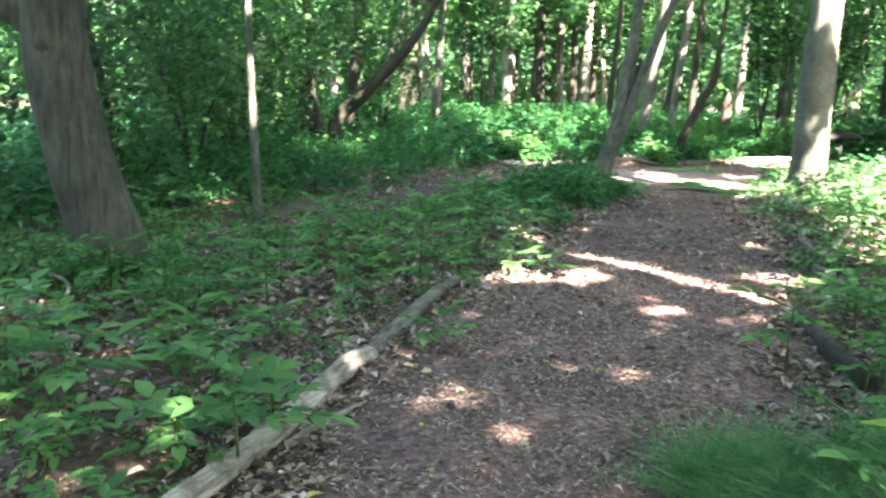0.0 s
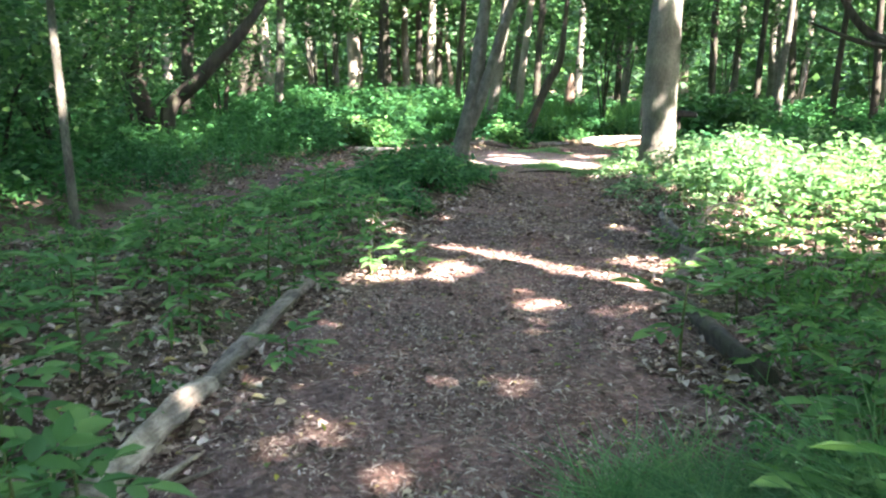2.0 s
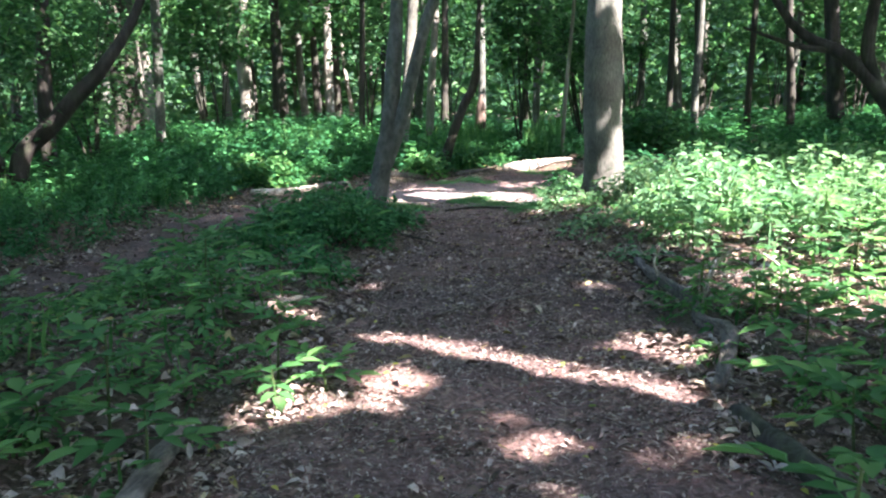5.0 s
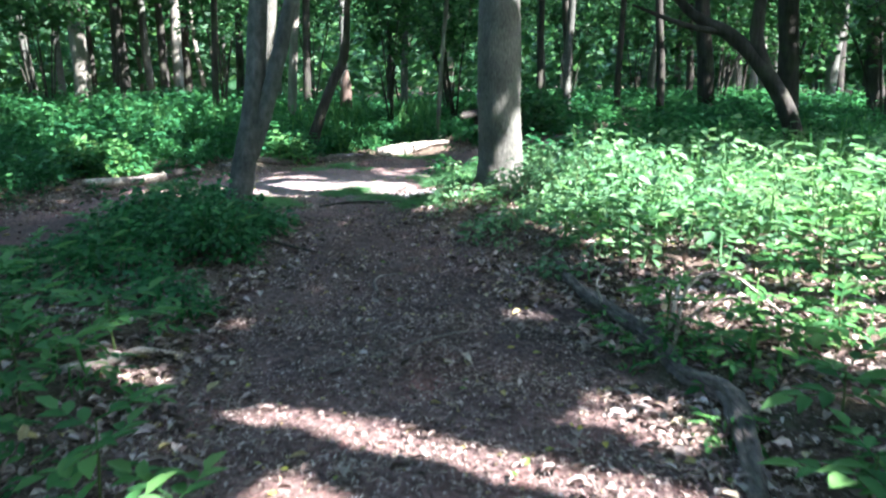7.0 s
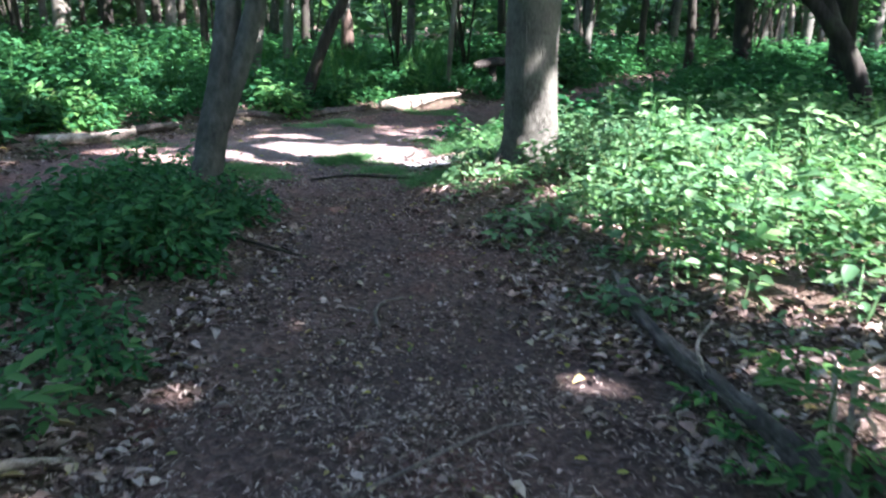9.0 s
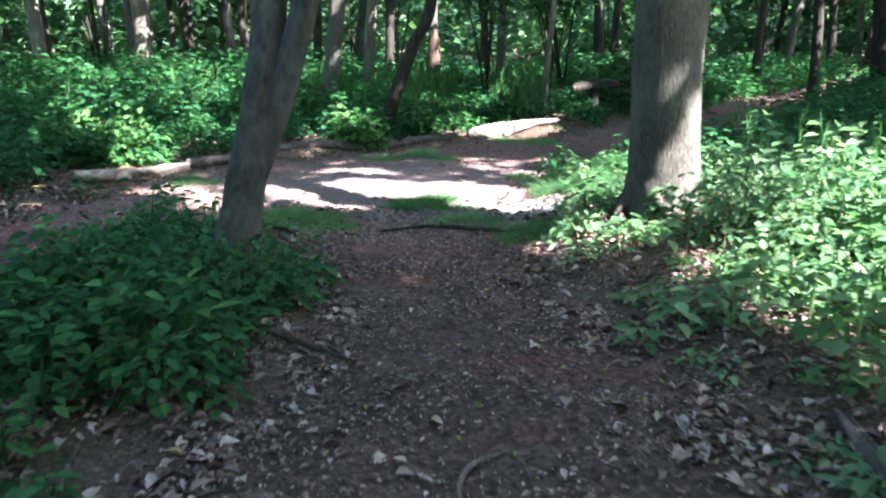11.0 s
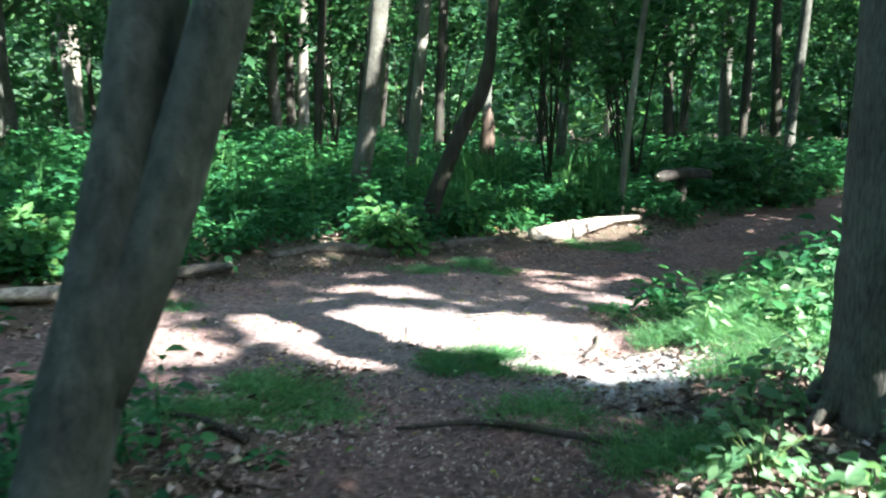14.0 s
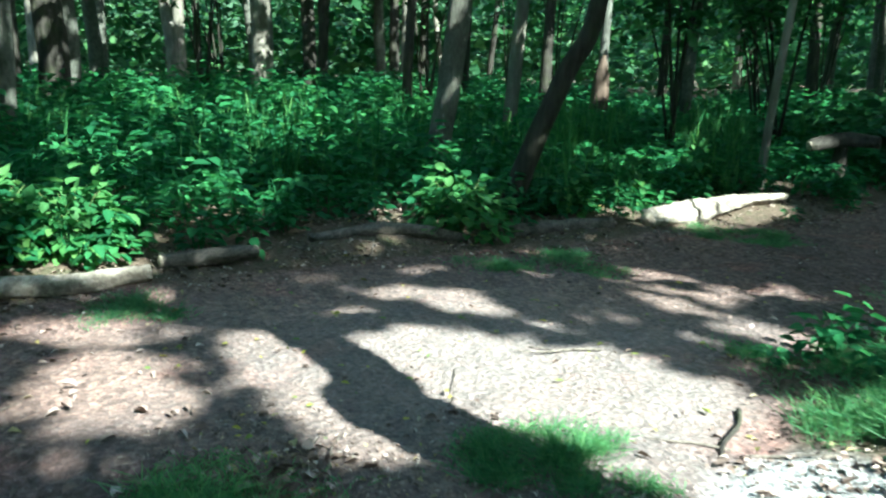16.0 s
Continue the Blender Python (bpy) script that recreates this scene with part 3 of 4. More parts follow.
# The woodland behind and around: x, y, trunk radius, kind of bark (0 dark, 1 grey, 2 pale), lean to the right.
WOODS = [(-9.76, 24.8, 0.26, 0, 0), (-9.24, 23.17, 0.175, 0, 0.02), (-7.15, 16.86, 0.126, 0, 0), (-6.93, 20.62, 0.106, 1, 0.03), (-8.6, 30.2, 0.25, 2, 0.04), (-7.1, 29.7, 0.15, 0, 0),
         (-9.4, 43.7, 0.24, 2, 0.05), (-1.58, 25.09, 0.105, 2, 0.04), (-10.02, 25.51, 0.156, 1, 0.03), (-12.03, 28.8, 0.158, 1, 0), (-3.7, 26.4, 0.086, 0, 0.02), (-4.58, 34, 0.138, 0, 0),
         (-3.86, 37.56, 0.152, 1, 0), (6.99, 34.26, 0.138, 0, 0), (7.61, 29.74, 0.098, 0, 0.02), (8.34, 27.74, 0.113, 0, 0), (8.85, 25.47, 0.199, 0, -0.05), (9.39, 17.86, 0.178, 0, 0.1),
         (5.88, 28.74, 0.111, 1, 0), (5.52, 31.6, 0.103, 0, 0), (10.29, 35.43, 0.138, 1, 0), (4.32, 35.87, 0.152, 0, 0), (1.13, 30.9, 0.116, 1, 0.02), (-1.76, 29.86, 0.119, 0, 0),
         (12.13, 23.43, 0.187, 0, -0.1), (13.69, 28.77, 0.159, 1, 0), (11.96, 16.86, 0.166, 0, 0.1), (-13.28, 18.13, 0.168, 0, 0), (-12.19, 14.46, 0.152, 0, 0.05), (-9.32, 11.46, 0.172, 0, 0)]
# Later entries around the near trail stand unseen, added so their crowns shade it.
WOODS += [(-14.87, 22.16, 0.164, 1, 0), (-15.87, 26.23, 0.154, 0, 0), (-9.33, 35.6, 0.152, 0, 0), (-15.34, 33.37, 0.172, 1, 0), (0.5, 39.72, 0.138, 0, 0), (7.24, 42.08, 0.152, 1, 0), (13.5, 40.53, 0.152, 0, 0),
          (17.09, 34.73, 0.165, 0, 0), (17.92, 24.66, 0.173, 1, 0), (15.17, 17.75, 0.2, 0, 0), (9.41, 12.38, 0.179, 1, 0), (8.16, 7.19, 0.212, 0, 0), (5.55, 0.79, 0.209, 1, 0), (9.63, -1.58, 0.201, 0, 0),
          (3.45, -3.94, 0.184, 1, 0), (-2.14, -1.95, 0.201, 0, 0), (-6.3, -0.02, 0.201, 1, 0), (-7.98, 5.21, 0.185, 0, 0), (13.4, 9.9, 0.196, 0, 0), (6.56, -5.83, 0.2, 1, 0), (-0.67, -5.51, 0.2, 0, 0), (9.48, 2.89, 0.219, 0, 0), (12.97, 1.78, 0.201, 1, 0), (11.41, 11.7, 0.2, 0, 0), (6.9, 7.5, 0.173, 1, 0), (5.17, 5.1, 0.17, 0, 0), (3.11, -0.86, 0.167, 1, 0)]
for k, (x, y, r, kind, lean) in enumerate(WOODS):
    tree(x, y, r, 11 + 4 * random.random(), (BARK_DARK, BARK_GREY, BARK_PALE)[kind], ("dark-barked", "grey-barked", "pale-barked")[kind] + " woodland tree with a green crown",
         (lean + random.uniform(-0.02, 0.02), random.uniform(-0.03, 0.03)), crown=(4.8, 4.8, 3.4), crown_z=8.6 + 1.5 * random.random(), clumps=120, leaves=25 if x > 2 and y < 9 else 20 if x > 2 and y < 19 else 13, leaf=0.4, seed=30 + k, sides=12, limbs=3)

# Ranks of trees deeper in the wood.
deep_rng = np.random.default_rng(314)
for k in range(46):
    x, y = deep_rng.uniform(-34, 30), deep_rng.uniform(33, 60)
    kind = int(deep_rng.integers(0, 3))
    tree(x, y, deep_rng.uniform(0.11, 0.24), deep_rng.uniform(12, 16), (BARK_DARK, BARK_GREY, BARK_PALE)[kind], ("dark-barked", "grey-barked", "pale-barked")[kind] + " tree deep in the wood",
         (deep_rng.normal(0, 0.03), 0.0), crown=(5.4, 5.4, 4.2), crown_z=8.6, clumps=110, leaves=9, leaf=0.6, seed=200 + k, sides=10, limbs=2)


# ---- understorey: leafy shrubs and saplings between the trees ----
def shrub(x, y, radius, height, seed, leaf=0.15, clumps=40, leaves=26):
    rng = np.random.default_rng(3000 + seed)
    z0 = stand(x, y, 0.05)
    e = empty("shrub", (x, y, z0), "leafy green understorey shrub among the trees", "shrub", "understorey shrubs")
    base = np.array([x, y, z0])
    low = 0.58 if y < 20 or height < 2 else 0.7
    tips = crown_clumps(rng, (0, 0, height * low), (radius, radius, height * (1.04 - low)), clumps)
    for k in range(5):
        t = tips[k]
        link_mesh("branch", *tube([(0.03 * k, 0, 0), t * np.array([0.4, 0.4, 0.6]), t], [0.03, 0.02, 0.008], 5, 0.05, k, 7), BARK_DARK, e)
    v, l, s = leaf_puffs(tips + base, 0.34, leaves, leaf, rng, lambda p: (p[:, 2] > z0 + 0.1))
    link_mesh("foliage", v - base, l, s, LEAF_TREE, e)
    return e


SHRUBS = [(-4.12, 7.31, 1.066, 3.2), (-5.15, 9.48, 1.349, 4), (-5.83, 11.2, 1.294, 3.8), (-4.6, 4.96, 1.096, 2.6), (-6.71, 12.53, 1.262, 4.2), (-7.11, 15.08, 1.292, 4.2), (-7.35, 18.57, 1.297, 5), (-7.23, 9.5, 1.515, 5),
          (-10.13, 21.62, 1.373, 5.5), (-11.46, 23.84, 1.452, 6), (-8.31, 27.23, 1.419, 6), (-4.15, 28.93, 1.445, 6.5), (-1.99, 32.95, 1.655, 7), (0.95, 34.7, 1.655, 7), (2.46, 29.28, 1.089, 5), (0.84, 24.34, 0.71, 4.6),
          (2.45, 26.15, 0.997, 5), (4.2, 24.55, 0.7, 0.95), (3.75, 25.3, 0.8, 1.0), (10.39, 29.05, 1.42, 5), (7.78, 38.34, 1.655, 6.5), (12.54, 32.73, 1.609, 6), (10.77, 21.01, 1.416, 4.6), (13.02, 20.27, 1.613, 5), (5.02, 39.17, 1.655, 7),
          (-13.94, 25.47, 1.507, 6.5), (-15.51, 19.86, 1.479, 6), (-11.63, 16.87, 1.436, 5), (-9.8, 14.41, 1.367, 4.5), (10.77, 25.21, 1.194, 4), (-4.54, 39.55, 1.793, 8), (-11.11, 32.77, 1.793, 7.5), (11.63, 42.78, 1.793, 8), (16.11, 38.4, 1.793, 7.5), (3.01, 42.67, 1.793, 8)]
for k, (x, y, r, h) in enumerate(SHRUBS):
    shrub(x, y, r, h, k, 0.105 if y < 20 else 0.17, int(28 * r + 11 * h), 52 if y < 20 else 22)


def far_woods():
    """The wood's far edge: leaf sprays thinning upwards, in several ranks."""
    rng = np.random.default_rng(77)
    n = 20000
    a = rng.uniform(0, 2 * np.pi, n)
    d = rng.uniform(36, 70, n)
    z = rng.uniform(0.0, 1, n) ** 1.6 * 20 + 0.9
    c = np.stack([1 + d * np.sin(a), 18 + d * np.cos(a), z], -1)
    link_mesh("far_woods", *leaf_puffs(c, 1.3, 9, 0.66, rng, None, 0.3, 0.42), LEAF_TREE)
    tagged(bpy.data.objects["far_woods"], "dense green foliage of the distant wood", "woods", kind="stuff")


far_woods()


def woods_backdrop():
    """A bumpy bank of distant leaves, past the last trees, that closes the wood."""
    a, h = np.linspace(0, 2 * np.pi, 361)[:-1], np.linspace(0, 1, 14)
    ga, gh = np.meshgrid(a, h, indexing="ij")
    rng = np.random.default_rng(5)
    top = 21.0 + 3.5 * waves(90 * np.cos(a), 90 * np.sin(a), 26, 41)[:, None]
    rad = 92 - 7 * gh**2 + rng.normal(0, 1.0, ga.shape)
    v = np.stack([-3 + rad * np.sin(ga), 20 + rad * np.cos(ga), -1.5 + gh * top + rng.normal(0, 0.35, ga.shape)], -1).reshape(-1, 3)
    i, j = np.meshgrid(np.arange(360), np.arange(13), indexing="ij")
    q = np.stack([i * 14 + j, i * 14 + j + 1, (i + 1) % 360 * 14 + j + 1, (i + 1) % 360 * 14 + j], -1).reshape(-1, 4)
    m, nt, b = nodes_of("distant_foliage")
    nt.links.new(ramp(nt, noise_tex(nt, 1.6, 7.0, 0.75), [(0.38, (0.008, 0.022, 0.012)), (0.55, (0.03, 0.09, 0.035)), (0.7, (0.09, 0.2, 0.07))]), b.inputs["Base Color"])
    b.inputs["Roughness"].default_value = 0.8
    ob = link_mesh("backdrop", v, q, np.full(len(q), 4), m)
    return tagged(ob, "dark green bank of distant woodland", "woods", kind="structure")


woods_backdrop()


# ---- undergrowth ----
LOG_EDGE = [(-3.14, 15.9, 0.2), (-2.21, 16.79, 0.22), (-1.67, 17.67, 0.22), (-0.66, 18.64, 0.2), (0.83, 19.77, 0.2), (1.43, 20.67, 0.3), (2.32, 21.56, 0.25)]


def tall(x, y):
    """Height of the undergrowth, in metres; nought on the trails."""
    d = off_trail(x, y)
    h = 0.24 + 0.06 * waves(x, y, 1.5, 21)
    h = h + 0.2 * smooth(-0.8, 0.5, y - 14.7 + 0.5 * (x + 4.2)) * smooth(0.0, -1.6, x) + 0.15 * smooth(17.6, 20.7, y)
    h = h + 0.12 * np.exp(-(((x + 0.63) / 0.95) ** 2 + ((y - 11.75) / 1.5) ** 4))
    h = h + 0.24 * smooth(2.2, 3.2, x) * smooth(8.8, 11.1, y) + 0.2 * smooth(-2.6, -5, x) + 0.1 * smooth(2.6, 3.3, x) * smooth(8.5, 6.8, y)
    return h * (0.45 + 0.55 * smooth(-0.05, 0.45, d)) * (0.85 + 0.25 * waves(x, y, 0.9, 22))


def thick(x, y):
    """How thick the plants stand, from 0 to 1."""
    d = off_trail(x, y)
    k = 0.50 + 0.32 * waves(x, y, 1.3, 23)
    k = np.maximum(k, 0.95 * smooth(18.0, 19.5, y))
    k = np.maximum(k, 0.95 * smooth(-2.85, -3.85, x))
    k = np.maximum(k, np.exp(-(((x + 0.65) / 1.05) ** 4 + ((y - 11.45) / 1.9) ** 4)))
    k = k * (1 - 0.62 * np.exp(-(((x - 0.05) / 1.0) ** 2 + ((y - 3.6) / 1.4) ** 2))) * (1 - 0.7 * smooth(2.5, 2.9, x) * smooth(10.2, 9.6, y) * smooth(6.8, 7.6, y))
    k = np.maximum(k, (0.68 + 0.3 * waves(x, y, 1.0, 28)) * smooth(2.2, 3.1, x + 0.25 * waves(x, y, 0.8, 25)) * smooth(10.3, 12.2, y + 0.6 * waves(x, y, 1.4, 27)))
    k = np.maximum(k, 0.75 * smooth(2.6, 3.1, x + 0.3 * waves(x, y, 0.8, 26)) * smooth(7.3, 6.4, y))
    return np.clip(k, 0, 1) * smooth(-0.08, 0.2, d) * smooth(0.0, 0.2, strip_distance(x, y, LOG_EDGE)) * (1 - 0.85 * np.exp(-(((x - 1.55) / 0.6) ** 2 + ((y - 14.95) / 0.48) ** 2))) * (1 - 0.95 * np.exp(-(((x + 0.4) / 0.75) ** 4 + ((y - 14.3) / 0.65) ** 4))) * (1 - 0.8 * np.exp(-(((x - 2.0) / 0.95) ** 4 + ((y - 15.6) / 1.15) ** 4))) * (1 - 0.55 * np.exp(-(((x - 2.85) / 0.75) ** 4 + ((y - 22.3) / 0.9) ** 4)))


def feathered(p, way, face, s, rng):
    """Compound leaves: five leaflets along each leaf stalk."""
    way = unit(way)
    side = unit(np.cross(way, face))
    out = []
    for f, turn, k in ((0.25, 1, 0.52), (0.25, -1, 0.52), (0.6, 0.9, 0.5), (0.6, -0.9, 0.5), (0.8, 0, 0.6)):
        w = way + side * turn + rng.normal(0, 0.12, p.shape)
        out.append(blades(p + way * (s * f)[:, None] * 1.3, w, face, s * k * 1.25, 0.24, 0.1, True))
    return out


def plants(name, lo, hi, per_m2, nleaf, size, material, seed, round_leaf, label, grow=1.0, feather=False):
    rng = np.random.default_rng(seed)
    n = int((hi[0] - lo[0]) * (hi[1] - lo[1]) * per_m2)
    x, y = rng.uniform(lo[0], hi[0], n), rng.uniform(lo[1], hi[1], n)
    ok = rng.uniform(0, 1, n) < thick(x, y)
    x, y = x[ok], y[ok]
    h = np.maximum(tall(x, y), 0.06) * rng.uniform(0.55, 1.3, len(x)) * grow
    z = land(x, y)
    n = len(x)
    k = np.tile(np.arange(nleaf), n)
    f = (k + 0.6) / nleaf
    a = np.repeat(rng.uniform(0, 6.28, n), nleaf) + k * 2.4 + rng.normal(0, 0.25, n * nleaf)
    hh = np.repeat(h, nleaf)
    reach = (0.10 + 0.30 * hh) * (1.05 - 0.6 * f) * rng.uniform(0.5, 1.2, n * nleaf)
    lean = np.repeat(rng.normal(0, 0.12, (n, 2)), nleaf, 0) * (hh * f)[:, None]
    out = np.stack([np.cos(a), np.sin(a)], -1)
    p = np.stack([np.repeat(x, nleaf) + lean[:, 0] + out[:, 0] * reach * 0.5, np.repeat(y, nleaf) + lean[:, 1] + out[:, 1] * reach * 0.5, np.repeat(z, nleaf) + hh * (0.12 + 0.88 * f)], -1)
    way = np.stack([out[:, 0], out[:, 1], rng.uniform(-0.55, 0.25, n * nleaf)], -1)
    face = np.stack([rng.normal(0, 0.3, n * nleaf), rng.normal(0, 0.3, n * nleaf), np.ones(n * nleaf)], -1)
    s = size * rng.uniform(0.6, 1.3, n * nleaf) * np.clip(0.65 + hh, 0.6, 1.3)
    pieces = feathered(p, way, face, s, rng) if feather else [blades(p, way, face, s, 0.3, 0.12, round_leaf)]
    stems = np.stack([x, y, z - 0.02], -1)
    top = np.stack([np.zeros(n), np.zeros(n), np.ones(n)], -1) + np.pad(rng.normal(0, 0.12, (n, 2)), ((0, 0), (0, 1)))
    pieces.append(blades(stems, top, rng.normal(size=(n, 3)), h, 0.012 / np.maximum(h, 0.1), 0.02, False))
    return tagged(link_mesh(name, *joined(pieces), material), label, "undergrowth", kind="stuff")


plants("low_plants", (-3.4, 2.0), (1.4, 9.5), 28, 7, 0.115, LEAF_FERN, 1, True, "low green ferny woodland plants growing through leaf litter", feather=True)
plants("low_plants", (-8, 1.0), (-3.4, 9.5), 36, 9, 0.13, LEAF_LOW, 12, True, "low green woodland plants growing through leaf litter", 1.2)
plants("low_plants", (2.0, 2.0), (6.5, 9.5), 34, 7, 0.115, LEAF_FERN, 2, True, "low green ferny woodland plants beside the trail", feather=True)
plants("undergrowth", (-7.5, 9.5), (1.0, 15.2), 48, 17, 0.078, LEAF_LOW, 3, True, "dense dark green undergrowth between two trails")
# LEAF_LIT brightens these herbs by colour, on top of the sun.
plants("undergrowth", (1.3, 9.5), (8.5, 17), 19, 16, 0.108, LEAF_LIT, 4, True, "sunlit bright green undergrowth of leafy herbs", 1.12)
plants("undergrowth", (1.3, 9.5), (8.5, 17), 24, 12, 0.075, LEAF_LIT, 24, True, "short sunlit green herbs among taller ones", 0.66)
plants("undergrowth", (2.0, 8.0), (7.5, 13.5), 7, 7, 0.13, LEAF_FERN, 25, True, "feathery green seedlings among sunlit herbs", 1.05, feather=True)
plants("undergrowth", (-9, 15.2), (2.9, 24.2), 36, 17, 0.115, LEAF_LOW, 5, True, "tall dense green herbs behind the trail's log edging", 0.92)
plants("undergrowth", (2.6, 17), (13, 27), 34, 14, 0.115, LEAF_LOW, 6, True, "green undergrowth under the trees")
plants("undergrowth", (-20, 11), (-7.5, 34), 18, 13, 0.15, LEAF_LOW, 7, False, "green undergrowth spreading under the trees", 1.1)
plants("undergrowth", (-9, 24.2), (15, 44), 20, 13, 0.16, LEAF_LOW, 8, False, "green undergrowth spreading under the trees", 1.1)

plants("undergrowth", (6.5, -4), (16, 9.5), 12, 9, 0.2, LEAF_LOW, 31, False, "green undergrowth spreading under the trees", 1.1)
plants("undergrowth", (8.5, 9.5), (18, 17), 12, 9, 0.2, LEAF_LOW, 32, False, "green undergrowth spreading under the trees", 1.1)
plants("undergrowth", (-12, -8), (6.5, 1.5), 12, 9, 0.2, LEAF_LOW, 33, False, "green undergrowth spreading under the trees", 1.1)
plants("undergrowth", (-18, 1.0), (-8, 11), 12, 9, 0.2, LEAF_LOW, 34, False, "green undergrowth spreading under the trees", 1.1)


def spikes(lo, hi, per_m2, seed, height, material, label):
    """Upright grassy stalks that stand a little above the herbs, in drifts."""
    rng = np.random.default_rng(seed)
    n = int((hi[0] - lo[0]) * (hi[1] - lo[1]) * per_m2)
    x, y = rng.uniform(lo[0], hi[0], n), rng.uniform(lo[1], hi[1], n)
    ok = (rng.uniform(0, 1, n) < thick(x, y)) & (waves(x, y, 2.1, 51) > 0.1)
    x, y = x[ok], y[ok]
    n, m = len(x), 6
    h = height * rng.uniform(0.6, 1.25, n)
    a = rng.uniform(0, 6.28, n * m)
    p = np.repeat(np.stack([x, y, land(x, y)], -1), m, 0) + np.stack([np.zeros(n * m), np.zeros(n * m), np.repeat(h, m) * np.tile(np.linspace(0.1, 0.75, m), n)], -1)
    way = np.stack([0.28 * np.cos(a), 0.28 * np.sin(a), np.ones(n * m)], -1)
    leaves = blades(p, way, rng.normal(size=(n * m, 3)), np.repeat(h, m) * 0.3, 0.04, 0.02, False)
    stalk = blades(np.stack([x, y, land(x, y) - 0.02], -1), np.tile([0.0, 0.0, 1.0], (n, 1)) + rng.normal(0, 0.05, (n, 3)), rng.normal(size=(n, 3)), h, 0.009, 0.01, False)
    return tagged(link_mesh("tall_grass", *joined([leaves, stalk]), material), label, "grass", kind="stuff")


spikes((-9, 19.0), (3, 28), 26, 71, 0.74, LEAF_FERN, "tall grassy stalks standing above the green herbs")
spikes((3.5, 12.5), (9.5, 19), 16, 72, 0.62, LEAF_FERN, "tall grassy stalks standing above sunlit herbs")
spikes((-6, 10), (-2.6, 16), 9, 73, 0.5, LEAF_FERN, "grassy stalks along the second trail's edge")


def leafy_bush(x, y, radius, height, seed, material, leaf=0.066, label="low dense bush of broad green leaves"):
    """A knee-high bush: a few stems and a dome of separate broad leaves."""
    rng = np.random.default_rng(900 + seed)
    base = np.array([x, y, float(land(x, y))])
    e = empty("leafy_bush", base, label, "bush", "bushes beside the trail")
    for k in range(5):
        a = k * 1.26 + rng.normal(0, 0.2)
        t = np.array([math.cos(a) * radius * 0.6, math.sin(a) * radius * 0.6, height * 0.85])
        link_mesh("stem", *tube([(0, 0, -0.03), t * np.array([0.35, 0.35, 0.55]), t], [0.008, 0.006, 0.003], 5, 0.05, k, 5), STEM, e)
    n = int(1350 * radius * (radius + height))
    d = unit(rng.normal(size=(n, 3)))
    d[:, 2] = np.abs(d[:, 2])
    p = d * np.array([radius, radius, height]) * rng.uniform(0.55, 1.0, (n, 1)) * (1 + 0.18 * np.sin(5 * d[:, :1] + seed) + 0.15 * np.sin(7 * d[:, 1:2]))
    way = d * np.array([1, 1, 0.2]) + rng.normal(0, 0.35, (n, 3)) - np.array([0, 0, 0.25])
    face = d * 0.5 + np.array([0, 0, 1.0]) + rng.normal(0, 0.25, (n, 3))
    link_mesh("foliage", *blades(p, way, face, leaf * rng.uniform(0.55, 1.3, n), 0.36, 0.12, True), material, e)
    return e


BUSHES = [(-0.1, 11.88, 0.26, 0.32), (-0.24, 11.78, 0.32, 0.38), (-0.05, 12.08, 0.28, 0.3), (-0.34, 11.95, 0.4, 0.38), (-0.52, 12.25, 0.4, 0.34), (0.08, 12.4, 0.22, 0.22), (-0.45, 11.42, 0.45, 0.38), (-0.16, 11.45, 0.32, 0.32), (-0.9, 11.82, 0.5, 0.3), (-0.15, 12.65, 0.28, 0.2), (-0.85, 11.09, 0.5, 0.32), (-0.16, 10.93, 0.3, 0.3), (-0.98, 12.58, 0.4, 0.22)]
for k, bs in enumerate(BUSHES):
    leafy_bush(*bs, k, LEAF_LOW)
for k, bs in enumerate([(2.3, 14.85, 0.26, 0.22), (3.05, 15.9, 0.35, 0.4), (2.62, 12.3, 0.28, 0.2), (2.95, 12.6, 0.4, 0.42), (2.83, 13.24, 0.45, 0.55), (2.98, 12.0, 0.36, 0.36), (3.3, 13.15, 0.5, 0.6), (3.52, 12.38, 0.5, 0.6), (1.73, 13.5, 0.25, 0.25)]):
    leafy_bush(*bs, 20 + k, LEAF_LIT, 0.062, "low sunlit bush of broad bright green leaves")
for k, bs in enumerate([(-2.98, 17.0, 0.4, 0.5), (-3.45, 16.7, 0.45, 0.55), (-0.76, 19, 0.4, 0.5), (-0.1, 20.2, 0.4, 0.45), (0.42, 20.75, 0.38, 0.42), (1.2, 21.75, 0.4, 0.42)]):
    leafy_bush(*bs, 40 + k, LEAF_FERN, 0.11, "clump of large bright green leaves behind the log edging")


for k, bs in enumerate([(-1.55, 4.7, 0.28, 0.3), (-1.85, 4.5, 0.34, 0.34), (-1.4, 5.0, 0.26, 0.24), (-2.25, 4.45, 0.36, 0.36), (-1.15, 4.75, 0.24, 0.2)]):
    leafy_bush(*bs, 60 + k, LEAF_FERN, 0.06, "low green bush round the foot of a big tree")


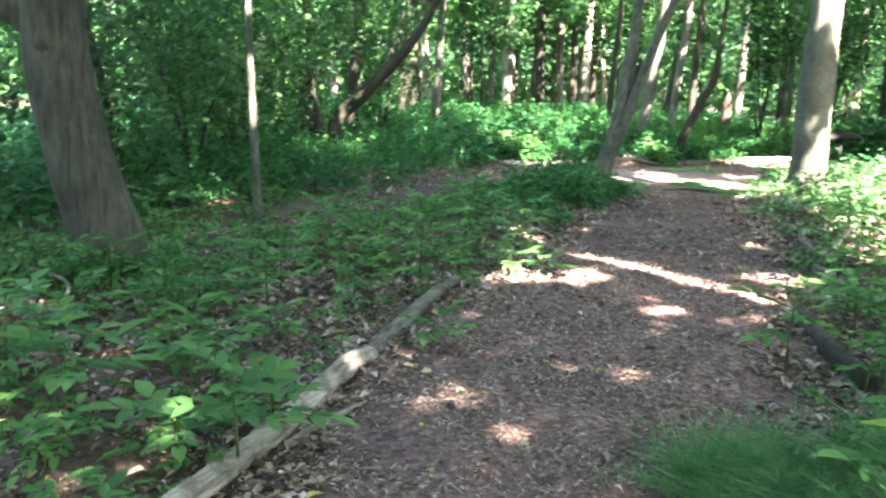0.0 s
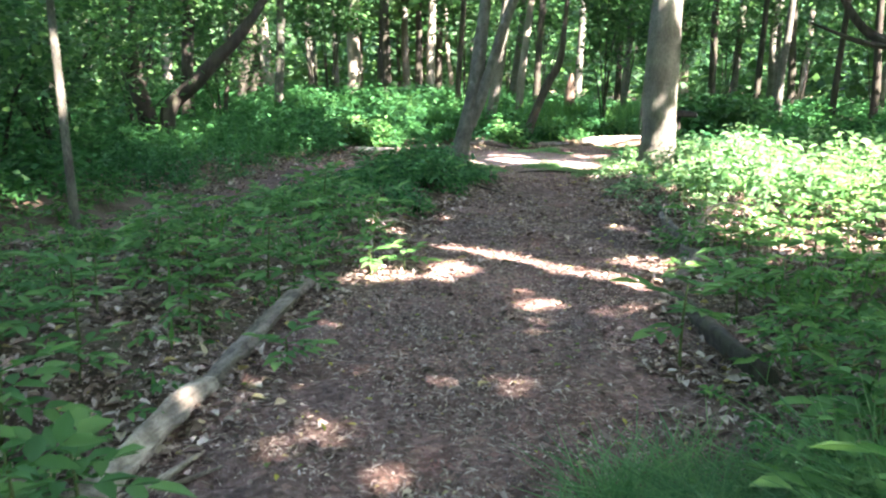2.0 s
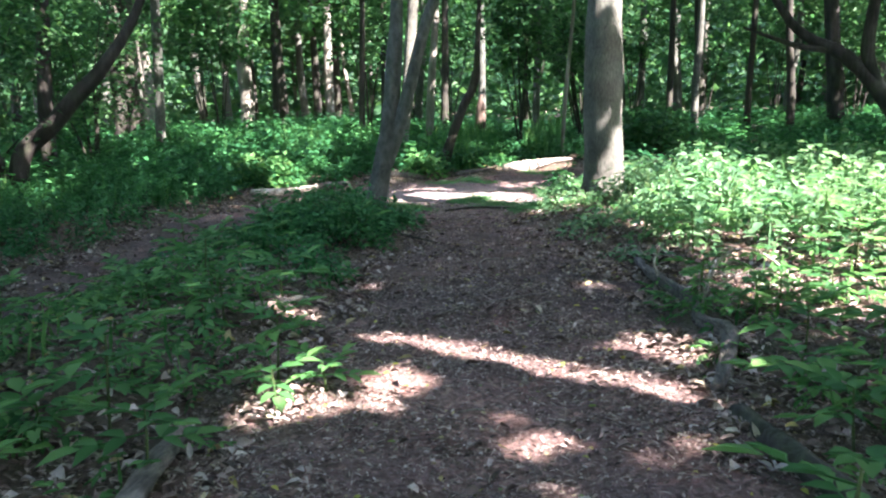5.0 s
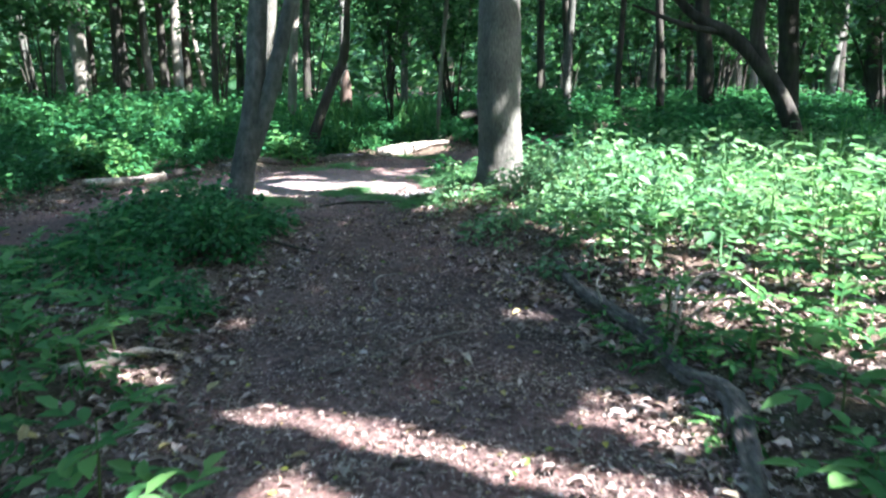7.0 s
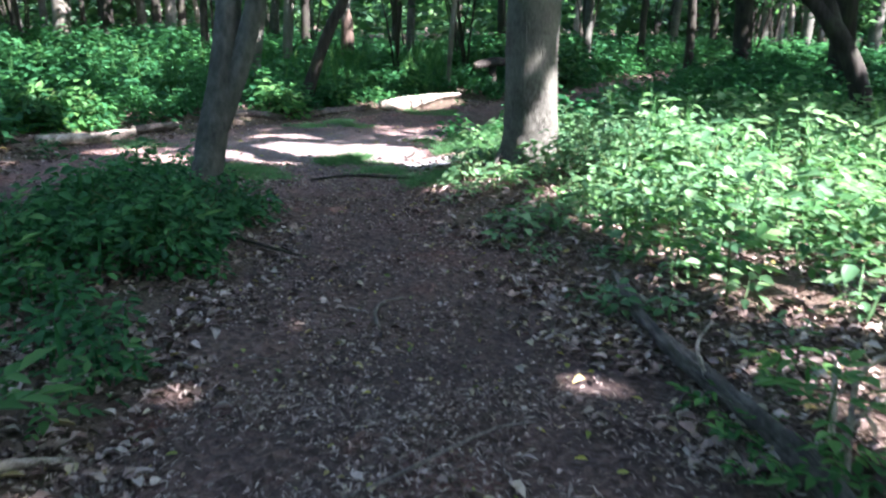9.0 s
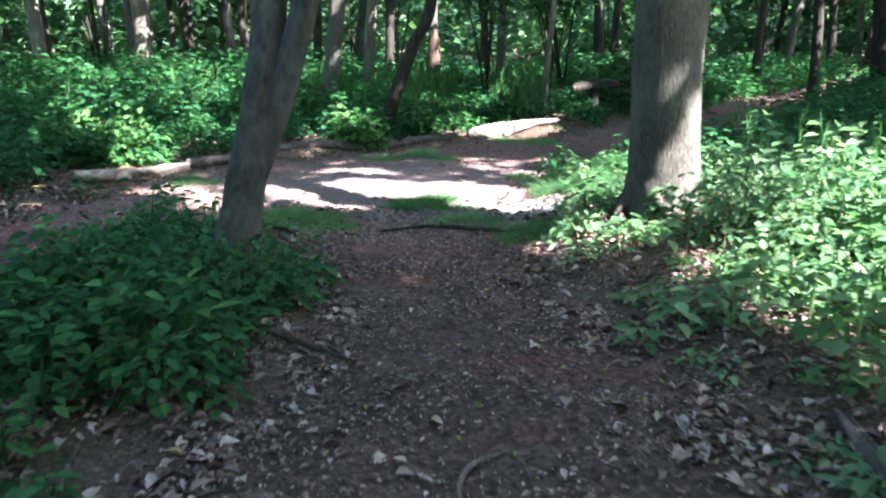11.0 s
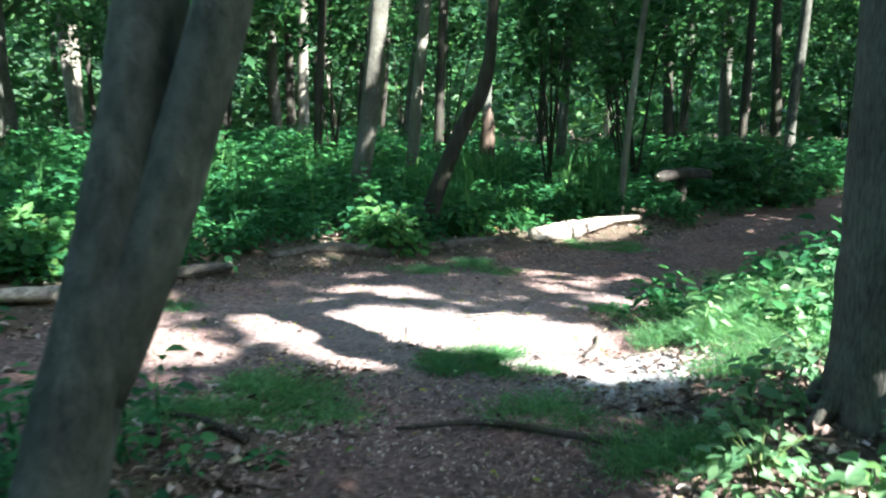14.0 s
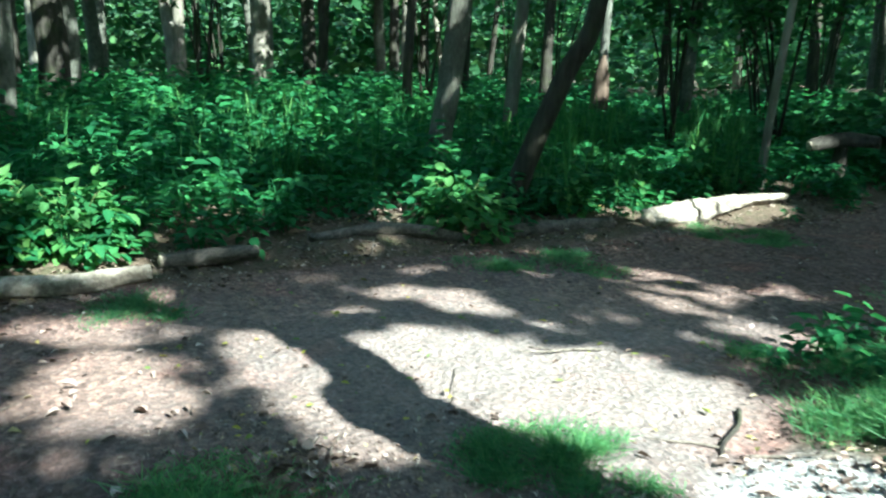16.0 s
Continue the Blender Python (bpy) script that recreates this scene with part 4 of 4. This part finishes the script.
def grass_tuft(x, y, radius, height, count, seed):
    rng = np.random.default_rng(500 + seed)
    m = int(7 + 60 * radius * radius)
    r, a = radius * rng.uniform(0, 1, m) ** 0.6, rng.uniform(0, 6.28, m)
    own, spread = rng.uniform(0.55, 1.25, m) * (1.1 - 0.5 * r / radius), rng.uniform(0.04, 0.09, m)
    pick = rng.integers(0, m, count)
    px = x + (r * np.cos(a))[pick] + rng.normal(0, 1, count) * spread[pick]
    py = y + (0.75 * r * np.sin(a))[pick] + rng.normal(0, 1, count) * spread[pick]
    p = np.stack([px, py, land(px, py) - 0.01], -1)
    b = rng.uniform(0, 6.28, count)
    way = np.stack([0.5 * np.cos(b), 0.5 * np.sin(b), np.ones(count)], -1)
    h = height * rng.uniform(0.4, 1.25, count) * own[pick]
    tip = p + unit(way) * h[:, None] * 0.6
    pieces = [blades(p, way, rng.normal(size=(count, 3)), h * 0.65, 0.0024 / np.maximum(h * 0.65, 0.02), 0.01, False)]
    way2 = way + np.stack([0.7 * np.cos(b), 0.7 * np.sin(b), -0.5 * np.ones(count)], -1)
    pieces.append(blades(p + unit(way) * h[:, None] * 0.3, way2, rng.normal(size=(count, 3)), h * 0.7, 0.0024 / np.maximum(h * 0.7, 0.02), 0.01, False))
    return tagged(link_mesh("grass_tuft", *joined(pieces), GRASS), "tuft of fine bright green grass", "grass", "grass tufts", "stuff")


TUFTS = [(2.5, 3.85, 0.38, 0.44, 800), (2.84, 3.99, 0.5, 0.5, 1100), (3.05, 3.5, 0.45, 0.45, 800), (2.75, 3.2, 0.4, 0.36, 700), (0.6, 15.16, 0.33, 0.18, 2200), (0.31, 18.37, 0.343, 0.16, 900), (1.6, 20.0, 0.55, 0.14, 1800), (-2.06, 16.26, 0.347, 0.16, 700), (-0.4, 14.5, 0.42, 0.15, 1500),
         (2.06, 15.75, 0.554, 0.28, 1600), (-0.28, 18.06, 0.268, 0.14, 500), (0.97, 14.33, 0.307, 0.16, 700), (2.64, 16.54, 0.633, 0.3, 1500), (1.36, 13.8, 0.306, 0.2, 700), (3.01, 18.11, 0.702, 0.25, 1200), (-0.55, 14.0, 0.36, 0.17, 900), (-0.12, 14.12, 0.25, 0.12, 400), (2.3, 15.95, 0.6, 0.24, 2200), (1.75, 16.6, 0.45, 0.17, 1300), (2.9, 16.4, 0.6, 0.3, 2000), (2.0, 15.0, 0.35, 0.16, 800), (2.45, 15.3, 0.4, 0.24, 1100), (1.5, 13.9, 0.3, 0.16, 700), (-0.75, 13.85, 0.3, 0.18, 700)]
for k, tf in enumerate(TUFTS):
    grass_tuft(*tf, k)


# ---- logs and sticks ----
def log(points, radii, wood, label, seed, sides=16, rough=0.14, ends=None, shards=0):
    pts = np.asarray(points, float)
    pts[:, 2] += land(pts[:, 0], pts[:, 1])
    base = pts[0].copy()
    e = empty("log", base, label, "log", "fallen logs")
    body = link_mesh("log_body", *tube(pts - base, radii, sides, rough, seed, 10 * (len(pts) - 1)), wood, e, shade=True)
    for at, way in ((0, pts[0] - pts[1]), (-1, pts[-1] - pts[-2])):
        w = unit(way) * 0.006
        link_mesh("cut_end", *tube([pts[at] - base, pts[at] - base + w], [radii[at] * 0.93, radii[at] * 0.9], sides, 0.03, seed, 2), ends or wood, e, shade=False)
    rng = np.random.default_rng(4000 + seed)
    for k in range(shards):
        i = int(rng.integers(0, len(pts) - 1))
        f, way = rng.uniform(0, 0.5), pts[i + 1] - pts[i]
        side = unit(np.array([way[1], -way[0], 0.0])) * radii[i] * rng.choice([-1, 1], p=[0.3, 0.7])
        a = pts[i] - base + way * f + side * rng.uniform(0.6, 1.0) + np.array([0, 0, radii[i] * rng.uniform(-0.3, 0.7)])
        b = a + way * rng.uniform(0.35, 0.8) + side * rng.uniform(-0.2, 0.45)
        r = radii[i] * rng.uniform(0.14, 0.34)
        link_mesh("splinter", *tube([a, (a + b) / 2 + side * 0.1, b], [r * 0.4, r, r * 0.15], 6, 0.22, seed + k, 9), wood, body)
    return e


log([(0.77, 2.2, 0.03), (0.75, 2.75, 0.035), (0.71, 3.2, 0.045), (0.64, 3.55, 0.04), (0.585, 3.9, 0.05), (0.52, 4.3, 0.04), (0.5, 4.56, 0.035)], [0.042, 0.046, 0.044, 0.05, 0.046, 0.044, 0.03], WOOD_PALE, "long bleached barkless log edging the trail, split and splintered", 11, 30, 0.13, CUT_WOOD, 12)
log([(0.5, 4.5, 0.02), (0.42, 4.9, 0.03), (0.33, 5.3, 0.035), (0.25, 5.8, 0.03), (0.17, 6.25, 0.035), (0.08, 6.6, 0.02)], [0.035, 0.05, 0.044, 0.05, 0.044, 0.03], WOOD_GREY, "darker weathered log continuing the trail's edge", 23, 24, 0.2, None, 5)
log([(2.48, 10.95, 0.01), (2.44, 10.4, 0.03), (2.44, 10.05, 0.04), (2.49, 9.6, 0.05), (2.56, 9.1, 0.05), (2.62, 8.7, 0.045), (2.61, 8.3, 0.05), (2.69, 7.98, 0.04), (2.6, 7.55, 0.05), (2.48, 7.15, 0.02)], [0.026, 0.036, 0.032, 0.044, 0.038, 0.044, 0.034, 0.04, 0.034, 0.026], WOOD_DAMP, "crooked grey log edging the trail among plants", 13, 22, 0.24, None, 7)
log([(2.52, 6.9, 0.01), (2.66, 6.15, 0.04), (2.89, 5.3, 0.04)], [0.045, 0.06, 0.055], BARK_DARK, "dark damp log half hidden by plants", 14)
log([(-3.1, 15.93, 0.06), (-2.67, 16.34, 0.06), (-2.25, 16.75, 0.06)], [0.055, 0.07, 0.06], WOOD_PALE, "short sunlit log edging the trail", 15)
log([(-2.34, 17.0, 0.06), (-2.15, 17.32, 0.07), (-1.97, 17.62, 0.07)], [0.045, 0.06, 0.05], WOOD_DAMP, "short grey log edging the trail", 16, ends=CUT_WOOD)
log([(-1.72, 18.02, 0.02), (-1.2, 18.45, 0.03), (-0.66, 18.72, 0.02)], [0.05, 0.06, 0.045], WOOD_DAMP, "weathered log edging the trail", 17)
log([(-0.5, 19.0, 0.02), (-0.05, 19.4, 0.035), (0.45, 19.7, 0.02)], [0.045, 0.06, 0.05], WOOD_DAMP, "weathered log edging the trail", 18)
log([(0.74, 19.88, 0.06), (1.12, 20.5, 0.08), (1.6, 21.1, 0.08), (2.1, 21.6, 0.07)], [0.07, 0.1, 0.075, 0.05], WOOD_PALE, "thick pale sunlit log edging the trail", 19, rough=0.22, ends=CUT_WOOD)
log([(2.44, 22.6, 0.5), (2.85, 22.85, 0.6), (3.25, 23.05, 0.62)], [0.06, 0.08, 0.07], BARK_DARK, "dark sawn trunk propped above the ground with a pale cut end", 20, ends=CUT_WOOD)
log([(2.8, 22.82, -0.05), (2.81, 22.82, 0.25), (2.83, 22.84, 0.52)], [0.09, 0.07, 0.06], BARK_DARK, "dark stump holding up a sawn trunk", 21)
log([(6.64, 30.18, 0.2), (7.56, 30.64, 0.25), (8.46, 30.9, 0.2)], [0.16, 0.18, 0.15], BARK_DARK, "dark fallen trunk across the far trail's edge", 22)


def stick(points, radius, seed, wood=None, label="thin curved dead stick on the leaf litter"):
    pts = np.asarray(points, float)
    pts[:, 2] += land(pts[:, 0], pts[:, 1])
    base = pts[0].copy()
    ob = link_mesh("stick", *tube(pts - base, [radius, radius * 0.9, radius * 0.8, radius * 0.4][: len(pts)], 6, 0.08, seed, 14), wood or WOOD_GREY, None, "", True)
    ob.location = base
    return tagged(ob, label, "stick", "dead sticks")


stick([(2.66, 8.62, 0.04), (2.82, 8.9, 0.24), (3.06, 8.97, 0.24), (3.32, 8.88, 0.05)], 0.012, 1, WOOD_PALE, "arched pale dead stick over the grey log")
stick([(2.52, 9.41, 0), (2.48, 9.45, 0.12), (2.46, 9.49, 0.22), (2.52, 9.51, 0.3)], 0.011, 2, WOOD_PALE, "upright pale broken twig by the log")
stick([(2.78, 8.88, 0.05), (3, 8.97, 0.1), (3.2, 8.92, 0.12), (3.37, 8.96, 0.1)], 0.01, 3)
stick([(-0.3, 8.42, 0.02), (-0.12, 8.62, 0.04), (-0.05, 8.76, 0.05), (0.1, 8.93, 0.02)], 0.026, 4, WOOD_PALE, "forked pale driftwood-like stick at the trail's edge")
stick([(-0.32, 8.72, 0.02), (-0.2, 8.7, 0.04), (-0.11, 8.64, 0.045), (-0.08, 8.62, 0.03)], 0.018, 44, WOOD_PALE, "short pale prong of dead wood at the trail's edge")
stick([(1.27, 15.9, 0.01), (1.26, 15.75, 0.02), (1.19, 15.55, 0.02), (1.18, 15.4, 0.0)], 0.012, 45, BARK_DARK, "short dark root arching out of pale grit")
stick([(0.72, 3.5, 0.012), (0.75, 3.65, 0.03), (0.77, 3.82, 0.03), (0.79, 4.0, 0.012)], 0.02, 46, WOOD_PALE, "splintered pale strip of wood beside the long log")
stick([(0.76, 3.68, 0.012), (0.81, 3.77, 0.02), (0.86, 3.85, 0.02), (0.91, 3.93, 0.012)], 0.012, 47, WOOD_GREY, "short grey splinter beside the long log")
stick([(2.62, 8.83, 0.03), (2.72, 8.86, 0.08), (2.78, 8.98, 0.15), (2.84, 9.1, 0.2)], 0.016, 48, WOOD_PALE, "forked pale branch stub by the crooked log")
stick([(0.0, 11.6, 0.015), (0.2, 11.54, 0.03), (0.4, 11.46, 0.025), (0.56, 11.4, 0.01)], 0.014, 49, BARK_DARK, "dark root lying across the trail's edge")
stick([(1.1, 10.25, 0.01), (1.07, 10.4, 0.02), (1.11, 10.55, 0.02), (1.22, 10.66, 0.01)], 0.012, 50, WOOD_GREY, "short curved grey root in the trail")
stick([(1.49, 13.87, 0.02), (1.15, 13.96, 0.03), (0.69, 14.08, 0.03), (0.28, 14.05, 0.02)], 0.022, 5, BARK_DARK, "dark root running across the trail")
stick([(-0.28, 13.66, 0.02), (-0.58, 13.74, 0.03), (-0.89, 13.78, 0.03), (-1.15, 13.72, 0.02)], 0.022, 6, BARK_DARK, "dark root running across the trail")
stick([(0.92, 8.54, 0.01), (1.19, 8.71, 0.02), (1.56, 9.06, 0.02), (1.74, 9.15, 0.01)], 0.008, 7)
stick([(-1.03, 3.81, 0.03), (-1.29, 4.17, 0.15), (-1.61, 4.18, 0.2), (-1.9, 4.45, 0.05)], 0.012, 8)
rs = np.random.default_rng(90)
for k in range(70):
    x, y = rs.uniform(-3.5, 4.5), rs.uniform(2.5, 19)
    a, ln = rs.uniform(0, 6.28), rs.uniform(0.12, 0.5)
    c, s = math.cos(a) * ln / 3, math.sin(a) * ln / 3
    stick([(x, y, 0.008), (x + c, y + s, 0.014), (x + 2 * c - 0.1 * s, y + 2 * s + 0.1 * c, 0.012), (x + 3 * c, y + 3 * s, 0.008)], rs.uniform(0.003, 0.008), 20 + k)


# ---- leaf litter ----
def litter(name, lo, hi, per_m2, size, seed, on_trail, label, thin=1.0, material=DEAD):
    rng = np.random.default_rng(seed)
    n = int((hi[0] - lo[0]) * (hi[1] - lo[1]) * per_m2)
    x, y = rng.uniform(lo[0], hi[0], n), rng.uniform(lo[1], hi[1], n)
    d = off_trail(x, y)
    want = np.where(d < -0.3, on_trail, np.where(d < 0.15, 1.0, 0.95)) * (0.6 + 0.5 * waves(x, y, 1.1, 31)) * (1 - 0.5 * bare(x, y))
    ok = rng.uniform(0, 1, n) < want
    x, y = x[ok], y[ok]
    n = len(x)
    p = np.stack([x, y, land(x, y) + rng.uniform(0.006, 0.02, n)], -1)
    way = random_ways(n, rng, 0.18)
    face = np.stack([rng.normal(0, 0.35, n), rng.normal(0, 0.35, n), np.ones(n)], -1)
    ob = link_mesh(name, *blades(p, way, face, size * rng.uniform(0.35, 1.25, n), thin * rng.uniform(0.12, 0.36, n), 0.24 * thin, thin == 1.0), material)
    return tagged(ob, label, "leaf litter", kind="stuff")


litter("leaf_litter", (-2.8, 2), (6.5, 11), 850, 0.07, 1, 0.06, "brown dead leaves lying thick along the trail's edges")
litter("leaf_litter", (-5, 9.5), (4, 15.5), 560, 0.066, 2, 0.07, "brown dead leaves strewn along the trail's edges")
litter("leaf_litter", (-5, 15.5), (6, 22.5), 420, 0.042, 3, 0.1, "scattered dead leaves on bare earth")
litter("leaf_crumbs", (-0.2, 1.5), (4, 9.5), 1500, 0.026, 4, 1.0, "crumbs of dead leaf and bark trodden into the trail")
litter("leaf_crumbs", (-0.8, 9.5), (3, 15.5), 1300, 0.026, 5, 1.0, "crumbs of dead leaf and bark trodden into the trail")


litter("dry_straw", (-0.2, 1.5), (4, 9.5), 2600, 0.042, 6, 1.0, "thin pale bits of straw and bark trodden into the trail", 0.3, STRAW)
litter("dry_straw", (-1.0, 9.5), (3, 15.0), 800, 0.036, 7, 1.0, "thin pale bits of straw and bark trodden into the trail", 0.3, STRAW)


def fallen_green(count, seed):
    """Single fresh leaves dropped on the trail."""
    rng = np.random.default_rng(seed)
    x, y = rng.uniform(-1.5, 4, count * 3), rng.uniform(2.5, 18.5, count * 3)
    ok = off_trail(x, y) < -0.1
    x, y = x[ok][:count], y[ok][:count]
    n = len(x)
    p = np.stack([x, y, land(x, y) + 0.014], -1)
    face = np.stack([rng.normal(0, 0.25, n), rng.normal(0, 0.25, n), np.ones(n)], -1)
    ob = link_mesh("fallen_leaves", *blades(p, random_ways(n, rng, 0.1), face, rng.uniform(0.02, 0.055, n), 0.26, 0.1, True), YELLOW)
    return tagged(ob, "small fresh green and yellow leaves dropped on the trail", "fallen leaves", kind="stuff")


fallen_green(400, 61)

# ---- single seedlings beside the trail ----
def seedling(seed, height):
    rng = np.random.default_rng(7000 + seed)
    e = empty("seedling", (0, 0, 0), "young green seedling with feathery compound leaves", "plant", "seedlings beside the trail")
    link_mesh("stem", *tube([(0, 0, -0.03), (0.01, 0, height * 0.5), (0.015, 0.01, height)], [0.006, 0.005, 0.003], 5, 0.05, seed, 5), STEM, e)
    for k in range(6):
        a = k * 2.4 + rng.normal(0, 0.2)
        z = height * (1.0 - 0.09 * k)
        p = np.array([[0.012, 0.006, z]])
        way = np.array([[math.cos(a), math.sin(a), 0.35 - 0.1 * k]])
        v = feathered(p, way, np.array([[0.0, 0.0, 1.0]]) + rng.normal(0, 0.12, (1, 3)), np.array([0.15 * rng.uniform(0.8, 1.2)]), rng)
        stalk = tube([p[0], p[0] + unit(way)[0] * 0.15], [0.003, 0.002], 4, 0.0, seed, 2)
        link_mesh("leaf", *joined(v + [stalk]), LEAF_FERN, e)
    return e


KINDS = [seedling(k, h) for k, h in enumerate((0.16, 0.22, 0.3))]
SPOTS = [(0.61, 7.08), (0.42, 6.87), (0.31, 7.22), (0.68, 4.93), (0.68, 3.48), (0.75, 3.16), (0.01, 4.32), (0.1, 3.78), (-0.26, 4.68), (-0.12, 5.39), (0.18, 6.09), (-0.17, 6.44), (2.82, 7.12), (2.86, 6.49), (2.69, 8.84), (2.84, 8.44), (3.01, 7.66), (2.51, 5.51), (0.2, 2.86), (-0.08, 3.14)]
rs = np.random.default_rng(41)
while len(SPOTS) < 90:
    x, y = rs.uniform(-3, 5), rs.uniform(2.2, 11.5)
    if 0.1 < float(off_trail(x, y)) < 2.2:
        SPOTS.append((x, y))
for k, (x, y) in enumerate(SPOTS):
    m = pose(x, y, float(land(x, y)), 0, 0, rs.uniform(0, 360)) @ Matrix.Scale(rs.uniform(0.8, 1.25), 4)
    src = KINDS[k % 3]
    if k < 3:
        src.matrix_basis = m
    else:
        copy_thing(src, m)
